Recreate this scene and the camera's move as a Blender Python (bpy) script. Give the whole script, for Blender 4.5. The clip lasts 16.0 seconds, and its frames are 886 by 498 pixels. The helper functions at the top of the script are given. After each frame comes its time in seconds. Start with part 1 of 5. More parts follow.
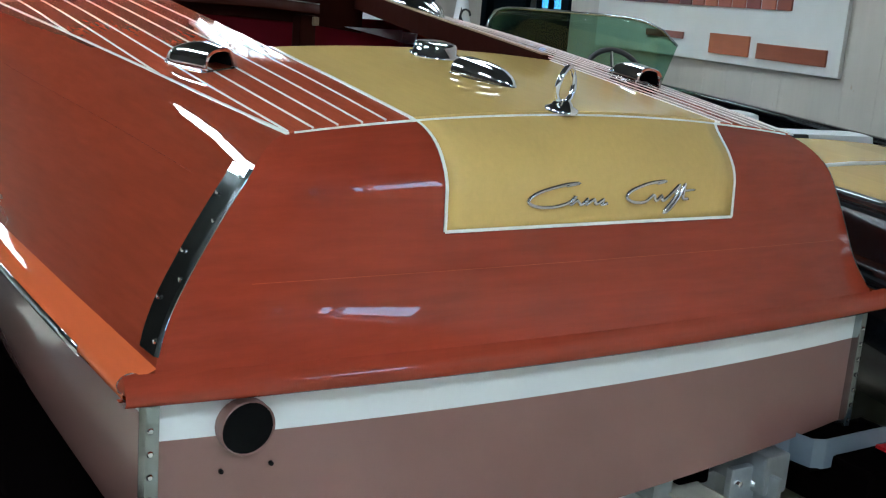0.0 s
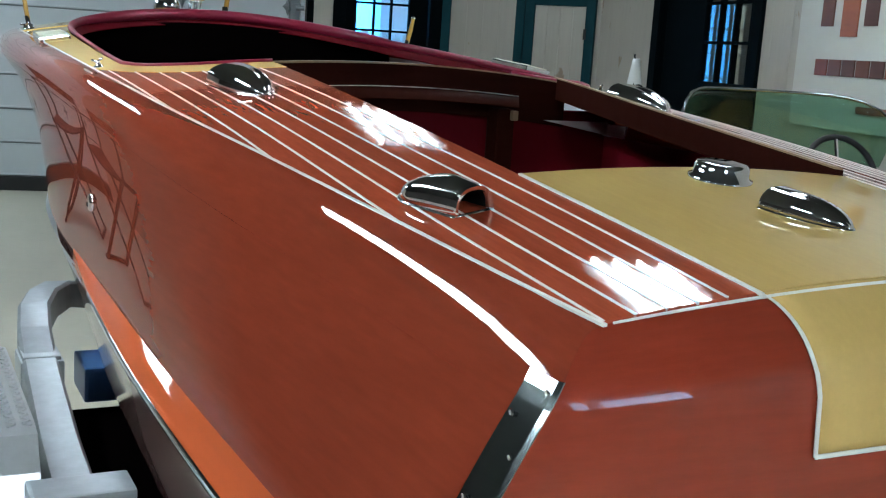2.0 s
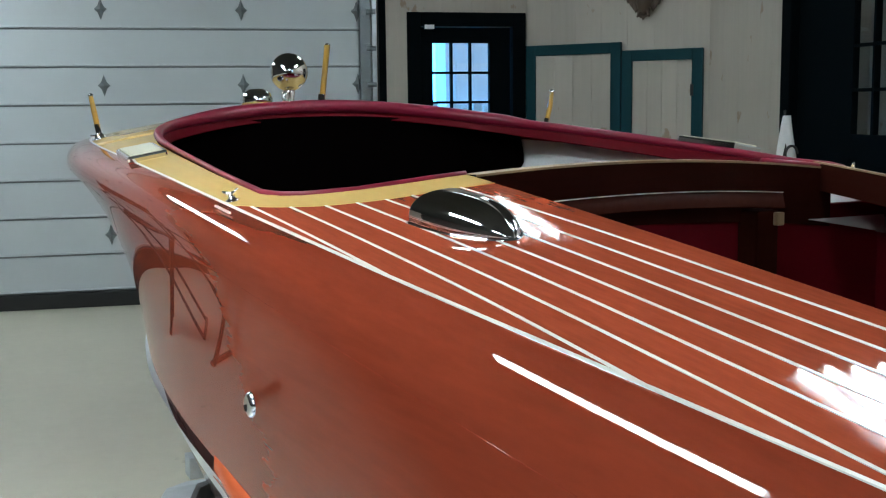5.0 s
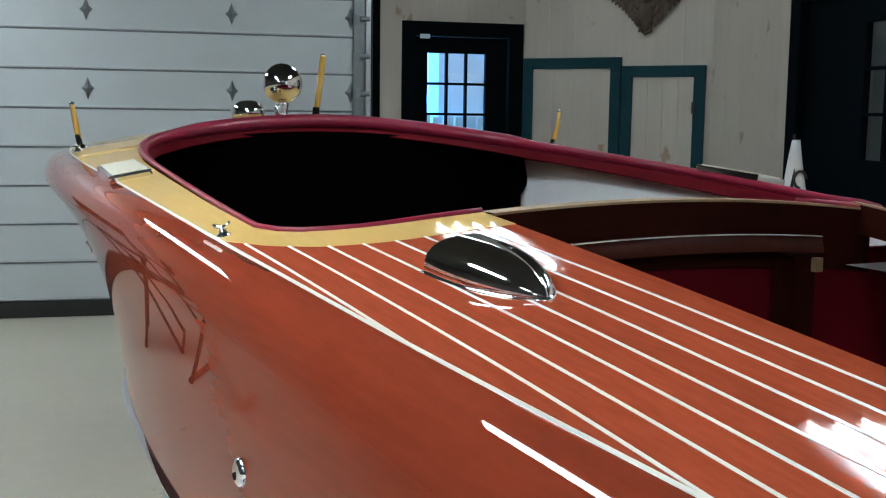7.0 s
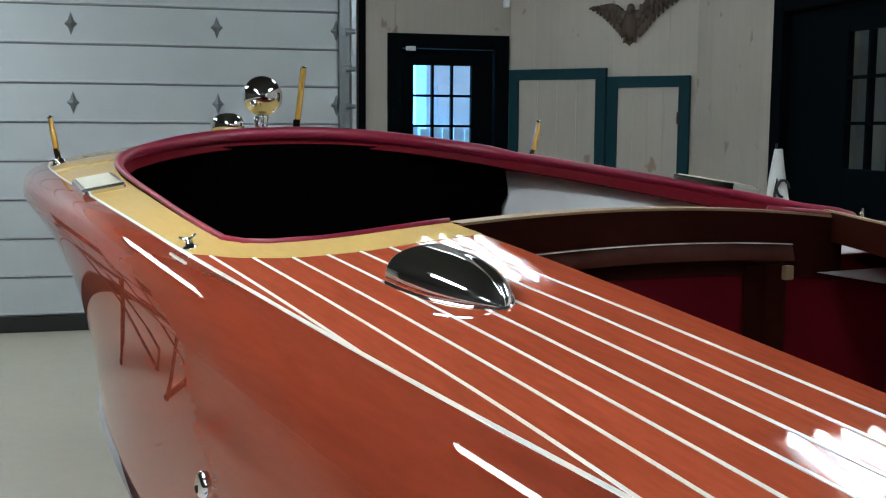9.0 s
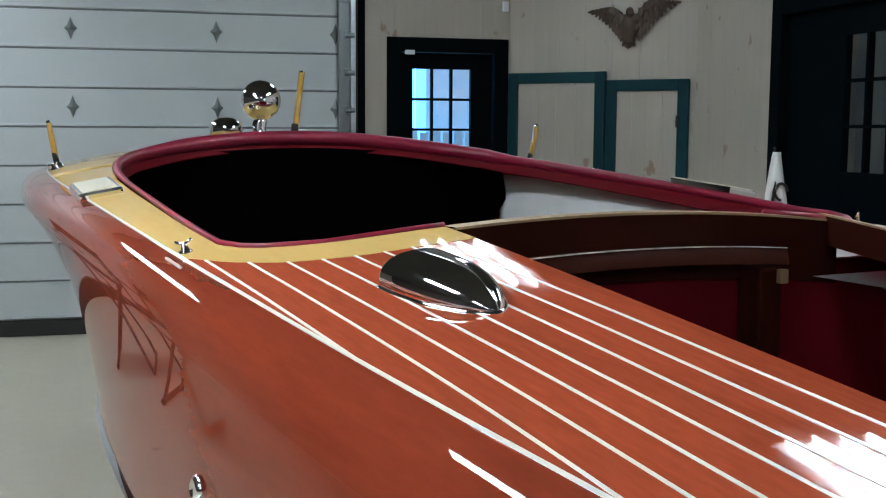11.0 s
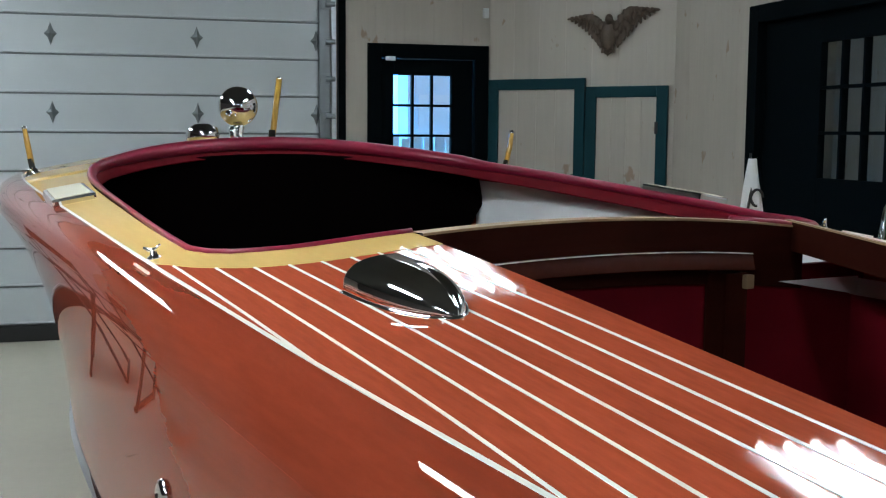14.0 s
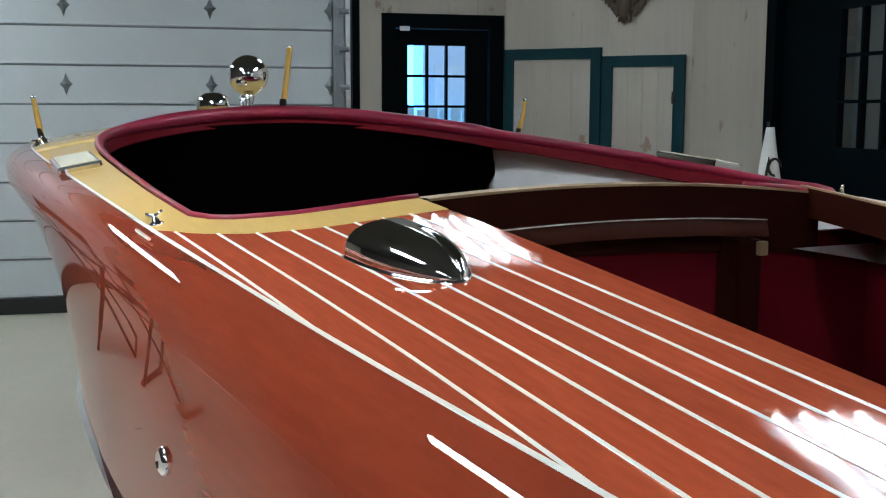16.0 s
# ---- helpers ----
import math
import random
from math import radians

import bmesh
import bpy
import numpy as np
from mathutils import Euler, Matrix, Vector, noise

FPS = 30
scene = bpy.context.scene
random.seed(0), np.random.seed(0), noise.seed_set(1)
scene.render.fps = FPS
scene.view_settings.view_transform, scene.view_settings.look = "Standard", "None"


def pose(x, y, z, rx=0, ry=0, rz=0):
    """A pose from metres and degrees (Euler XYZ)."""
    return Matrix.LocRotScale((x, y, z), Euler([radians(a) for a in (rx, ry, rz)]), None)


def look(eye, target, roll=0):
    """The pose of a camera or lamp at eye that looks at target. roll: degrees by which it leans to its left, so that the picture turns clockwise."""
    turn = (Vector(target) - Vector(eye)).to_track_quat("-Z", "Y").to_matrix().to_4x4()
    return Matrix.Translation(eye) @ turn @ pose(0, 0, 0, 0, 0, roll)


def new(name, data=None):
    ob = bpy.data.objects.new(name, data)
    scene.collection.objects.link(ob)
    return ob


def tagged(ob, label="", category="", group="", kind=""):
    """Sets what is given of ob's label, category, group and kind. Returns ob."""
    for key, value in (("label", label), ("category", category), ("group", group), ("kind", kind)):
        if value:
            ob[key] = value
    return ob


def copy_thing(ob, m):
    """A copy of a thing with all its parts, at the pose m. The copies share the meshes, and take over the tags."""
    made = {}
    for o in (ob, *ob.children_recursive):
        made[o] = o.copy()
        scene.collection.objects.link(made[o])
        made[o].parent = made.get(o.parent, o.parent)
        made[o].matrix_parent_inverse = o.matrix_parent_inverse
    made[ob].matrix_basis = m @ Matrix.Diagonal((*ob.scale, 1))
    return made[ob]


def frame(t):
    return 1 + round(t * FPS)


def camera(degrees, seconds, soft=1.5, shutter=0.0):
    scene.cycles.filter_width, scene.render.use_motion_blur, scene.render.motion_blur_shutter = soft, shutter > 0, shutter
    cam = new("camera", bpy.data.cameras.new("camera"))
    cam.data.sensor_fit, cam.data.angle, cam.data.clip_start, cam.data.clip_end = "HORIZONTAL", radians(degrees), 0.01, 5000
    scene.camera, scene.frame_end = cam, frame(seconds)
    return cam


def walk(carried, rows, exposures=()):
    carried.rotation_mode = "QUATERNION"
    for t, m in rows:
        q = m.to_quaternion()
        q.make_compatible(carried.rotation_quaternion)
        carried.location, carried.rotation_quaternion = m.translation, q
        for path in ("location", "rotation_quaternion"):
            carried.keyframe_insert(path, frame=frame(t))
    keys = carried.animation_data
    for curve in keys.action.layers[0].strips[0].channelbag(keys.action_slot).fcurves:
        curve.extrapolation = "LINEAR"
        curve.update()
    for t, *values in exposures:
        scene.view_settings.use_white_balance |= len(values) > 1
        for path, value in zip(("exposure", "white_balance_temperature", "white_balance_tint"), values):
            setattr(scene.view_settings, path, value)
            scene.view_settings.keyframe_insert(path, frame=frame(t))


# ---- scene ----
cam = camera(43.6, 16.0, soft=1.2)
PATH = [
    (0, (0.225, 0.409, 1.273), (0.939, 2.224, 0.831), 4.7),
    (0.5, (0.036, 0.55, 1.307), (0.75, 2.375, 0.908), 1.7),
    (1, (0.032, 0.693, 1.318), (0.729, 2.529, 0.94), 2.6),
    (1.5, (0.124, 0.87, 1.339), (0.68, 2.756, 0.975), 3.0),
    (2, (0.114, 1.052, 1.342), (0.632, 2.951, 0.988), 3.7),
    (2.5, (0.019, 1.281, 1.359), (0.537, 3.184, 1.028), 0.3),
    (3, (-0.016, 1.415, 1.366), (0.496, 3.319, 1.029), -0.4),
    (3.5, (0.023, 1.608, 1.368), (0.471, 3.527, 1.024), -0.1),
    (4, (0.011, 1.761, 1.384), (0.432, 3.694, 1.091), 1.2),
    (4.5, (-0.099, 1.93, 1.403), (0.341, 3.867, 1.167), -0.3),
    (4.7, (-0.128, 1.987, 1.408), (0.332, 3.917, 1.155), -0.8),
    (6.8, (-0.151, 2.284, 1.459), (0.351, 4.206, 1.221), 0.8),
    (7, (-0.139, 2.29, 1.462), (0.356, 4.213, 1.219), 0.8),
    (7.5, (-0.124, 2.285, 1.463), (0.359, 4.212, 1.23), 1.0),
    (8, (-0.105, 2.275, 1.466), (0.371, 4.206, 1.251), 0.3),
    (8.5, (-0.092, 2.272, 1.462), (0.398, 4.2, 1.257), 0.2),
    (9, (-0.089, 2.28, 1.459), (0.416, 4.202, 1.238), 0.4),
    (11.5, (-0.076, 2.266, 1.462), (0.427, 4.19, 1.25), 0.3),
    (12, (-0.071, 2.262, 1.46), (0.434, 4.186, 1.252), 0.6),
    (12.5, (-0.059, 2.264, 1.468), (0.449, 4.186, 1.252), 0.5),
    (13, (-0.053, 2.249, 1.461), (0.462, 4.171, 1.252), 0.6),
    (13.5, (-0.053, 2.25, 1.464), (0.468, 4.17, 1.253), 0.3),
    (14, (-0.051, 2.244, 1.464), (0.478, 4.162, 1.259), 0.4),
    (14.5, (-0.041, 2.237, 1.461), (0.479, 4.157, 1.256), -0.0),
    (15, (-0.042, 2.24, 1.462), (0.474, 4.161, 1.254), 0.3),
    (15.5, (-0.031, 2.257, 1.455), (0.479, 4.178, 1.227), 0.3),
    (16, (-0.02, 2.272, 1.445), (0.476, 4.193, 1.193), 0.2),
]
walk(cam, [(t, look(eye, target, roll)) for t, eye, target, roll in PATH],
     ((0.0, 1.08, 5950, 10), (1.5, 0.92, 6000, 9), (3.0, 0.98, 6150, 9), (4.5, 0.96, 6300, 10), (7.0, 0.94, 6400, 13), (16.0, 0.97, 6400, 14)))

# ---- light ----
FL = 0.08          # height of the floor
CEIL = 3.0
WALL_Y = 9.96      # wall with the sectional door
WALL_X = 3.40      # wall with the sample board
world = bpy.data.worlds.new("world")
scene.world = world
world.use_nodes = True
sky = world.node_tree.nodes.new("ShaderNodeTexSky")
sky.sky_type = "NISHITA"
sky.sun_disc = False
sky.sun_elevation, sky.sun_rotation = radians(35), radians(200)
world.node_tree.links.new(sky.outputs[0], world.node_tree.nodes["Background"].inputs[0])
world.node_tree.nodes["Background"].inputs[1].default_value = 0.15


# ---- materials ----
def material(name, base, rough=0.5, metal=0.0, coat=0.0, coat_rough=0.03, vary=0.12, scale=(6, 6, 6), grain=0.0, grain_scale=(40, 3, 40),
             bump=0.0, bump_scale=(60, 60, 60), dark=None, random_amount=0.0, specular=0.5):
    m = bpy.data.materials.new(name)
    m.use_nodes = True
    nt = m.node_tree
    b = nt.nodes["Principled BSDF"]
    b.inputs["Roughness"].default_value = rough
    b.inputs["Metallic"].default_value = metal
    b.inputs["Coat Weight"].default_value = coat
    b.inputs["Coat Roughness"].default_value = coat_rough
    b.inputs["Specular IOR Level"].default_value = specular
    tc = nt.nodes.new("ShaderNodeTexCoord")

    def noisy(sc, detail=5.0):
        mp = nt.nodes.new("ShaderNodeMapping")
        mp.inputs["Scale"].default_value = sc
        nt.links.new(tc.outputs["Object"], mp.inputs["Vector"])
        n = nt.nodes.new("ShaderNodeTexNoise")
        n.inputs["Scale"].default_value = 1.0
        n.inputs["Detail"].default_value = detail
        n.inputs["Roughness"].default_value = 0.6
        nt.links.new(mp.outputs[0], n.inputs["Vector"])
        return n.outputs["Fac"]

    def scaled(value, factor, add):
        k = nt.nodes.new("ShaderNodeMath")
        k.operation = "MULTIPLY_ADD"
        nt.links.new(value, k.inputs[0])
        k.inputs[1].default_value, k.inputs[2].default_value = factor, add
        return k.outputs[0]

    value = scaled(noisy(scale), vary * 2.6, 1 - vary * 1.3)
    if grain:
        g = scaled(noisy(grain_scale, 8.0), grain * 2.6, 1 - grain * 1.3)
        mul = nt.nodes.new("ShaderNodeMath")
        mul.operation = "MULTIPLY"
        nt.links.new(value, mul.inputs[0])
        nt.links.new(g, mul.inputs[1])
        value = mul.outputs[0]
    if random_amount:
        oi = nt.nodes.new("ShaderNodeObjectInfo")
        r = scaled(oi.outputs["Random"], random_amount * 2, 1 - random_amount)
        mul = nt.nodes.new("ShaderNodeMath")
        mul.operation = "MULTIPLY"
        nt.links.new(value, mul.inputs[0])
        nt.links.new(r, mul.inputs[1])
        value = mul.outputs[0]
    hsv = nt.nodes.new("ShaderNodeMix")
    hsv.data_type = "RGBA"
    hsv.blend_type = "MULTIPLY"
    hsv.inputs[0].default_value = 1.0
    hsv.inputs[6].default_value = (*base, 1)
    comb = nt.nodes.new("ShaderNodeCombineColor")
    for i in range(3):
        nt.links.new(value, comb.inputs[i])
    nt.links.new(comb.outputs[0], hsv.inputs[7])
    out = hsv.outputs[2]
    if dark is not None:
        colour, sc, low, high = dark
        ramp = nt.nodes.new("ShaderNodeMapRange")
        ramp.inputs[1].default_value, ramp.inputs[2].default_value = low, high
        nt.links.new(noisy(sc, 3.0), ramp.inputs[0])
        mx = nt.nodes.new("ShaderNodeMix")
        mx.data_type = "RGBA"
        nt.links.new(ramp.outputs[0], mx.inputs[0])
        nt.links.new(out, mx.inputs[6])
        mx.inputs[7].default_value = (*colour, 1)
        out = mx.outputs[2]
    nt.links.new(out, b.inputs["Base Color"])
    if bump:
        bp = nt.nodes.new("ShaderNodeBump")
        bp.inputs["Strength"].default_value = bump
        bp.inputs["Distance"].default_value = 0.004
        nt.links.new(noisy(bump_scale, 4.0), bp.inputs["Height"])
        nt.links.new(bp.outputs[0], b.inputs["Normal"])
    return m


def glowing(name, colour, strength):
    m = bpy.data.materials.new(name)
    m.use_nodes = True
    b = m.node_tree.nodes["Principled BSDF"]
    b.inputs["Base Color"].default_value = (*colour, 1)
    b.inputs["Emission Color"].default_value = (*colour, 1)
    b.inputs["Emission Strength"].default_value = strength
    return m


def glassy(name, colour, rough=0.0):
    m = bpy.data.materials.new(name)
    m.use_nodes = True
    nt = m.node_tree
    nt.nodes.remove(nt.nodes["Principled BSDF"])
    t = nt.nodes.new("ShaderNodeBsdfTransparent")
    t.inputs[0].default_value = (*colour, 1)
    g = nt.nodes.new("ShaderNodeBsdfGlossy")
    g.inputs["Roughness"].default_value = rough
    mix = nt.nodes.new("ShaderNodeMixShader")
    fr = nt.nodes.new("ShaderNodeLayerWeight")
    fr.inputs[0].default_value = 0.5
    power = nt.nodes.new("ShaderNodeMath")
    power.operation = "POWER"
    nt.links.new(fr.outputs["Facing"], power.inputs[0])
    power.inputs[1].default_value = 4.0
    gloss = nt.nodes.new("ShaderNodeMath")
    gloss.operation = "MULTIPLY_ADD"
    nt.links.new(power.outputs[0], gloss.inputs[0])
    gloss.inputs[1].default_value, gloss.inputs[2].default_value = 0.8, 0.04
    nt.links.new(gloss.outputs[0], mix.inputs[0])
    nt.links.new(t.outputs[0], mix.inputs[1])
    nt.links.new(g.outputs[0], mix.inputs[2])
    nt.links.new(mix.outputs[0], nt.nodes["Material Output"].inputs[0])
    return m


MAHOGANY = material("varnished_mahogany", (0.25, 0.040, 0.018), 0.5, specular=0.0, coat=1.0, coat_rough=0.012, vary=0.20, scale=(5, 1.4, 5), grain=0.14,
                    grain_scale=(70, 4, 70), bump=0.035, bump_scale=(5, 1.6, 4))
TRANSOM = material("varnished_mahogany_crosswise", (0.27, 0.038, 0.018), 0.5, specular=0.0, coat=1.0, coat_rough=0.012, vary=0.2, scale=(1.5, 5, 7), grain=0.18,
                   grain_scale=(5, 60, 60))
PLANK = material("varnished_deck_mahogany", (0.44, 0.076, 0.032), 0.5, specular=0.0, coat=1.0, coat_rough=0.035, vary=0.12, scale=(9, 2, 9), grain=0.22,
                 grain_scale=(120, 9, 120), random_amount=0.08, bump=0.03, bump_scale=(200, 12, 200))
# dark mahogany taken further down to hold the after cockpit's shade
INNER = material("shade_deepened_mahogany", (0.030, 0.006, 0.0035), 0.5, specular=0.04, vary=0.2, grain=0.15, grain_scale=(6, 60, 60))
BLONDE = material("blonde_varnished_mahogany", (0.66, 0.44, 0.15), 0.5, specular=0.0, coat=0.8, coat_rough=0.03, vary=0.06, scale=(4, 2, 4), grain=0.06,
                  grain_scale=(90, 6, 90))
SEAM = material("ivory_seam", (0.93, 0.91, 0.84), 0.4, coat=0.8, coat_rough=0.03, vary=0.05)
RAIL = material("orange_mahogany_rail", (0.58, 0.11, 0.035), 0.5, specular=0.0, coat=1.0, coat_rough=0.04, vary=0.12, scale=(5, 1, 5), grain=0.08)
WHITE = material("white_boot_paint", (0.78, 0.80, 0.80), 0.3, vary=0.03)
BOTTOM = material("mauve_brown_bottom_paint", (0.23, 0.108, 0.092), 0.35, coat=1.0, coat_rough=0.10, vary=0.10, scale=(3, 2, 3), bump=0.10, bump_scale=(7, 4, 7))
CHROME = material("chrome", (0.82, 0.83, 0.85), 0.05, metal=1.0, vary=0.03)
STEEL = material("dull_steel_band", (0.33, 0.36, 0.36), 0.16, metal=1.0, vary=0.12, scale=(20, 20, 20))
BLACK = material("hollow_shade_black", (0.003, 0.003, 0.003), 0.9, specular=0.05, vary=0.1)
MAROON = material("maroon_vinyl", (0.22, 0.007, 0.030), 0.38, vary=0.12, scale=(9, 9, 9), bump=0.12, bump_scale=(60, 40, 60))
MAROON_DARK = material("maroon_upholstery", (0.13, 0.003, 0.009), 0.6, specular=0.1, vary=0.15, bump=0.1)
LINER = material("pale_grey_liner", (0.78, 0.81, 0.81), 0.45, vary=0.08, bump=0.05)
# nearly black so that shade inside the cockpits sits in the colour
CARPET_SHADE = material("carpet_and_interior_shade", (0.0015, 0.001, 0.001), 0.9, specular=0.0, vary=0.2)
PINE = material("whitewashed_pine", (0.45, 0.405, 0.345), 0.55, vary=0.10, scale=(1.5, 1.5, 0.6), grain=0.07, grain_scale=(30, 30, 1.5),
                dark=((0.33, 0.24, 0.17), (9, 9, 5), 0.67, 0.72), random_amount=0.03)
FARWALL = material("unseen_dark_wall", (0.06, 0.048, 0.04), 0.7, vary=0.15, grain=0.1)
GREEN_BLACK = material("blackish_green_paint", (0.002, 0.004, 0.005), 0.6, specular=0.02, vary=0.1)
TEAL = material("dark_teal_paint", (0.006, 0.042, 0.052), 0.5, specular=0.12, vary=0.12)
DOORWHITE = material("white_door_steel", (0.56, 0.60, 0.62), 0.42, vary=0.05, scale=(2, 2, 2), bump=0.1, bump_scale=(150, 150, 150))
GREY = material("grey_hinge_metal", (0.22, 0.24, 0.25), 0.4, metal=0.6, vary=0.15)
RUBBER = material("black_rubber", (0.015, 0.015, 0.015), 0.6, vary=0.15)
FLOOR = material("beige_epoxy_floor", (0.58, 0.54, 0.43), 0.38, vary=0.08, scale=(1.2, 1.2, 1.2), grain=0.05, grain_scale=(14, 14, 14),
                 dark=((0.27, 0.24, 0.18), (5, 5, 5), 0.72, 0.80))
PLASTER = material("dark_ceiling_board", (0.05, 0.05, 0.043), 0.8, vary=0.06)
GALV = material("galvanised_steel", (0.50, 0.54, 0.57), 0.38, metal=0.75, vary=0.16, scale=(30, 30, 30), grain=0.12, grain_scale=(9, 9, 9))
TREAD = material("bright_tread_plate", (0.72, 0.73, 0.74), 0.3, metal=0.7, vary=0.1, scale=(30, 30, 30))
BLUE = material("blue_plastic", (0.035, 0.095, 0.24), 0.4, vary=0.12)
STEELBLUE = material("bluish_grey_plate", (0.20, 0.25, 0.31), 0.4, metal=0.4, vary=0.15)
PALEWOOD = material("pale_timber", (0.55, 0.53, 0.45), 0.7, vary=0.1, grain=0.1)
RED = material("red_lens", (0.55, 0.012, 0.02), 0.2, coat=0.5, vary=0.05)
BRONZE = material("bronzed_carving", (0.075, 0.048, 0.030), 0.55, vary=0.3, scale=(20, 20, 20), bump=0.4, bump_scale=(50, 50, 30))
TANWOOD = material("worn_tan_edge", (0.36, 0.24, 0.13), 0.45, vary=0.15, grain=0.1)
# seat rail wood, also darkened for the shade in the opening
RAILWOOD = material("shade_dimmed_mahogany", (0.045, 0.010, 0.006), 0.5, specular=0.04, coat=0.03, coat_rough=0.2, vary=0.2, grain=0.15)
YELLOW = material("yellow_varnished_staff", (0.55, 0.31, 0.05), 0.35, coat=1.0, vary=0.08)
BOATBLACK = material("gloss_black_hull", (0.006, 0.006, 0.008), 0.15, coat=1.0, vary=0.1)
CREAM = material("cream_lens", (0.72, 0.68, 0.52), 0.25, vary=0.05)
FLAG = material("white_flag_cloth", (0.75, 0.77, 0.78), 0.8, vary=0.06)
PAPER = material("pale_board", (0.54, 0.53, 0.49), 0.6, vary=0.05)
OUTSIDE = glowing("bright_outdoor_sky", (0.08, 0.46, 1.0), 4.2)
GLASS = glassy("clear_glass", (0.93, 0.96, 0.96))
GREEN_GLASS = glassy("green_tinted_glass", (0.52, 0.70, 0.60))


# ---- helpers for shapes ----
def part(name, bm, mat, parent=None, label="", smooth=False):
    me = bpy.data.meshes.new(name)
    bmesh.ops.recalc_face_normals(bm, faces=bm.faces)
    bm.to_mesh(me)
    bm.free()
    me.materials.append(mat)
    if smooth:
        me.shade_smooth()
    ob = new(name, me)
    if parent is not None:
        ob.parent = parent
    if label:
        ob["label"] = label
    return ob


def thing(name, label, category, m=None, group="", kind=""):
    ob = new(name)
    if m is not None:
        ob.matrix_basis = m
    return tagged(ob, label, category, group, kind)


def box(x0, x1, y0, y1, z0, z1, bevel=0.0, bm=None, m=None):
    bm = bm or bmesh.new()
    mm = Matrix.Translation(((x0 + x1) / 2, (y0 + y1) / 2, (z0 + z1) / 2)) @ Matrix.Diagonal((abs(x1 - x0), abs(y1 - y0), abs(z1 - z0), 1))
    geo = bmesh.ops.create_cube(bm, size=1.0, matrix=(m @ mm) if m is not None else mm)
    if bevel:
        es = list({e for v in geo["verts"] for e in v.link_edges})
        bmesh.ops.bevel(bm, geom=es, offset=bevel, segments=2, affect="EDGES", profile=0.7)
    return bm


def cyl(p, q, r0, r1=None, seg=20, bm=None, caps=True):
    bm = bm or bmesh.new()
    p, q = Vector(p), Vector(q)
    d = q - p
    m = Matrix.Translation((p + q) / 2) @ d.to_track_quat("Z", "Y").to_matrix().to_4x4()
    bmesh.ops.create_cone(bm, cap_ends=caps, segments=seg, radius1=r0, radius2=r0 if r1 is None else r1, depth=d.length, matrix=m)
    return bm


def tube(points, r, seg=10, bm=None, closed=False, flat=1.0, phase=0.0, ref=(0, 0, 1)):
    """A round bar along points."""
    bm = bm or bmesh.new()
    pts = [Vector(p) for p in points]
    n = len(pts)
    rings = []
    for i, p in enumerate(pts):
        a = pts[(i - 1) % n] if closed or i else p
        b = pts[(i + 1) % n] if closed or i < n - 1 else p
        t = (b - a).normalized()
        side = t.cross(Vector(ref))
        side = side.normalized() if side.length > 1e-4 else Vector((1, 0, 0))
        up = side.cross(t)
        rr = r[i] if isinstance(r, (list, tuple)) else r
        rings.append([bm.verts.new(p + side * (rr * math.cos(phase + k * math.tau / seg)) + up * (rr * flat * math.sin(phase + k * math.tau / seg))) for k in range(seg)])
    for i in range(n if closed else n - 1):
        a, b = rings[i], rings[(i + 1) % n]
        for k in range(seg):
            bm.faces.new((a[k], a[(k + 1) % seg], b[(k + 1) % seg], b[k]))
    if not closed:
        bm.faces.new(rings[0])
        bm.faces.new(rings[-1][::-1])
    return bm


def lathe(profile, seg=28, m=None):
    """Turned shape about z from (radius, height) pairs."""
    bm = bmesh.new()
    rings = []
    for r, z in profile:
        if r < 1e-5:
            rings.append([bm.verts.new((0, 0, z))])
        else:
            rings.append([bm.verts.new((r * math.cos(k * math.tau / seg), r * math.sin(k * math.tau / seg), z)) for k in range(seg)])
    for a, b in zip(rings, rings[1:]):
        for k in range(seg):
            k2 = (k + 1) % seg
            if len(a) == 1 and len(b) > 1:
                bm.faces.new((a[0], b[k], b[k2]))
            elif len(b) == 1 and len(a) > 1:
                bm.faces.new((a[k], a[k2], b[0]))
            elif len(a) > 1:
                bm.faces.new((a[k], a[k2], b[k2], b[k]))
    if m is not None:
        bmesh.ops.transform(bm, matrix=m, verts=bm.verts)
    return bm


def sheet(rows, thick=0.0, down=(0, 0, -1), bm=None):
    """A grid of points, given a thickness along down."""
    bm = bm or bmesh.new()
    d = Vector(down)
    top = [[bm.verts.new(p) for p in row] for row in rows]
    for a, b in zip(top, top[1:]):
        for i in range(len(a) - 1):
            bm.faces.new((a[i], a[i + 1], b[i + 1], b[i]))
    if thick:
        low = [[bm.verts.new(Vector(p) + d * thick) for p in row] for row in rows]
        for a, b in zip(low, low[1:]):
            for i in range(len(a) - 1):
                bm.faces.new((a[i], b[i], b[i + 1], a[i + 1]))
        rim = lambda g: g[0] + [r[-1] for r in g[1:]] + g[-1][-2::-1] + [r[0] for r in g[-2:0:-1]]
        rt, rl = rim(top), rim(low)
        for i in range(len(rt)):
            j = (i + 1) % len(rt)
            bm.faces.new((rt[i], rl[i], rl[j], rt[j]))
    return bm


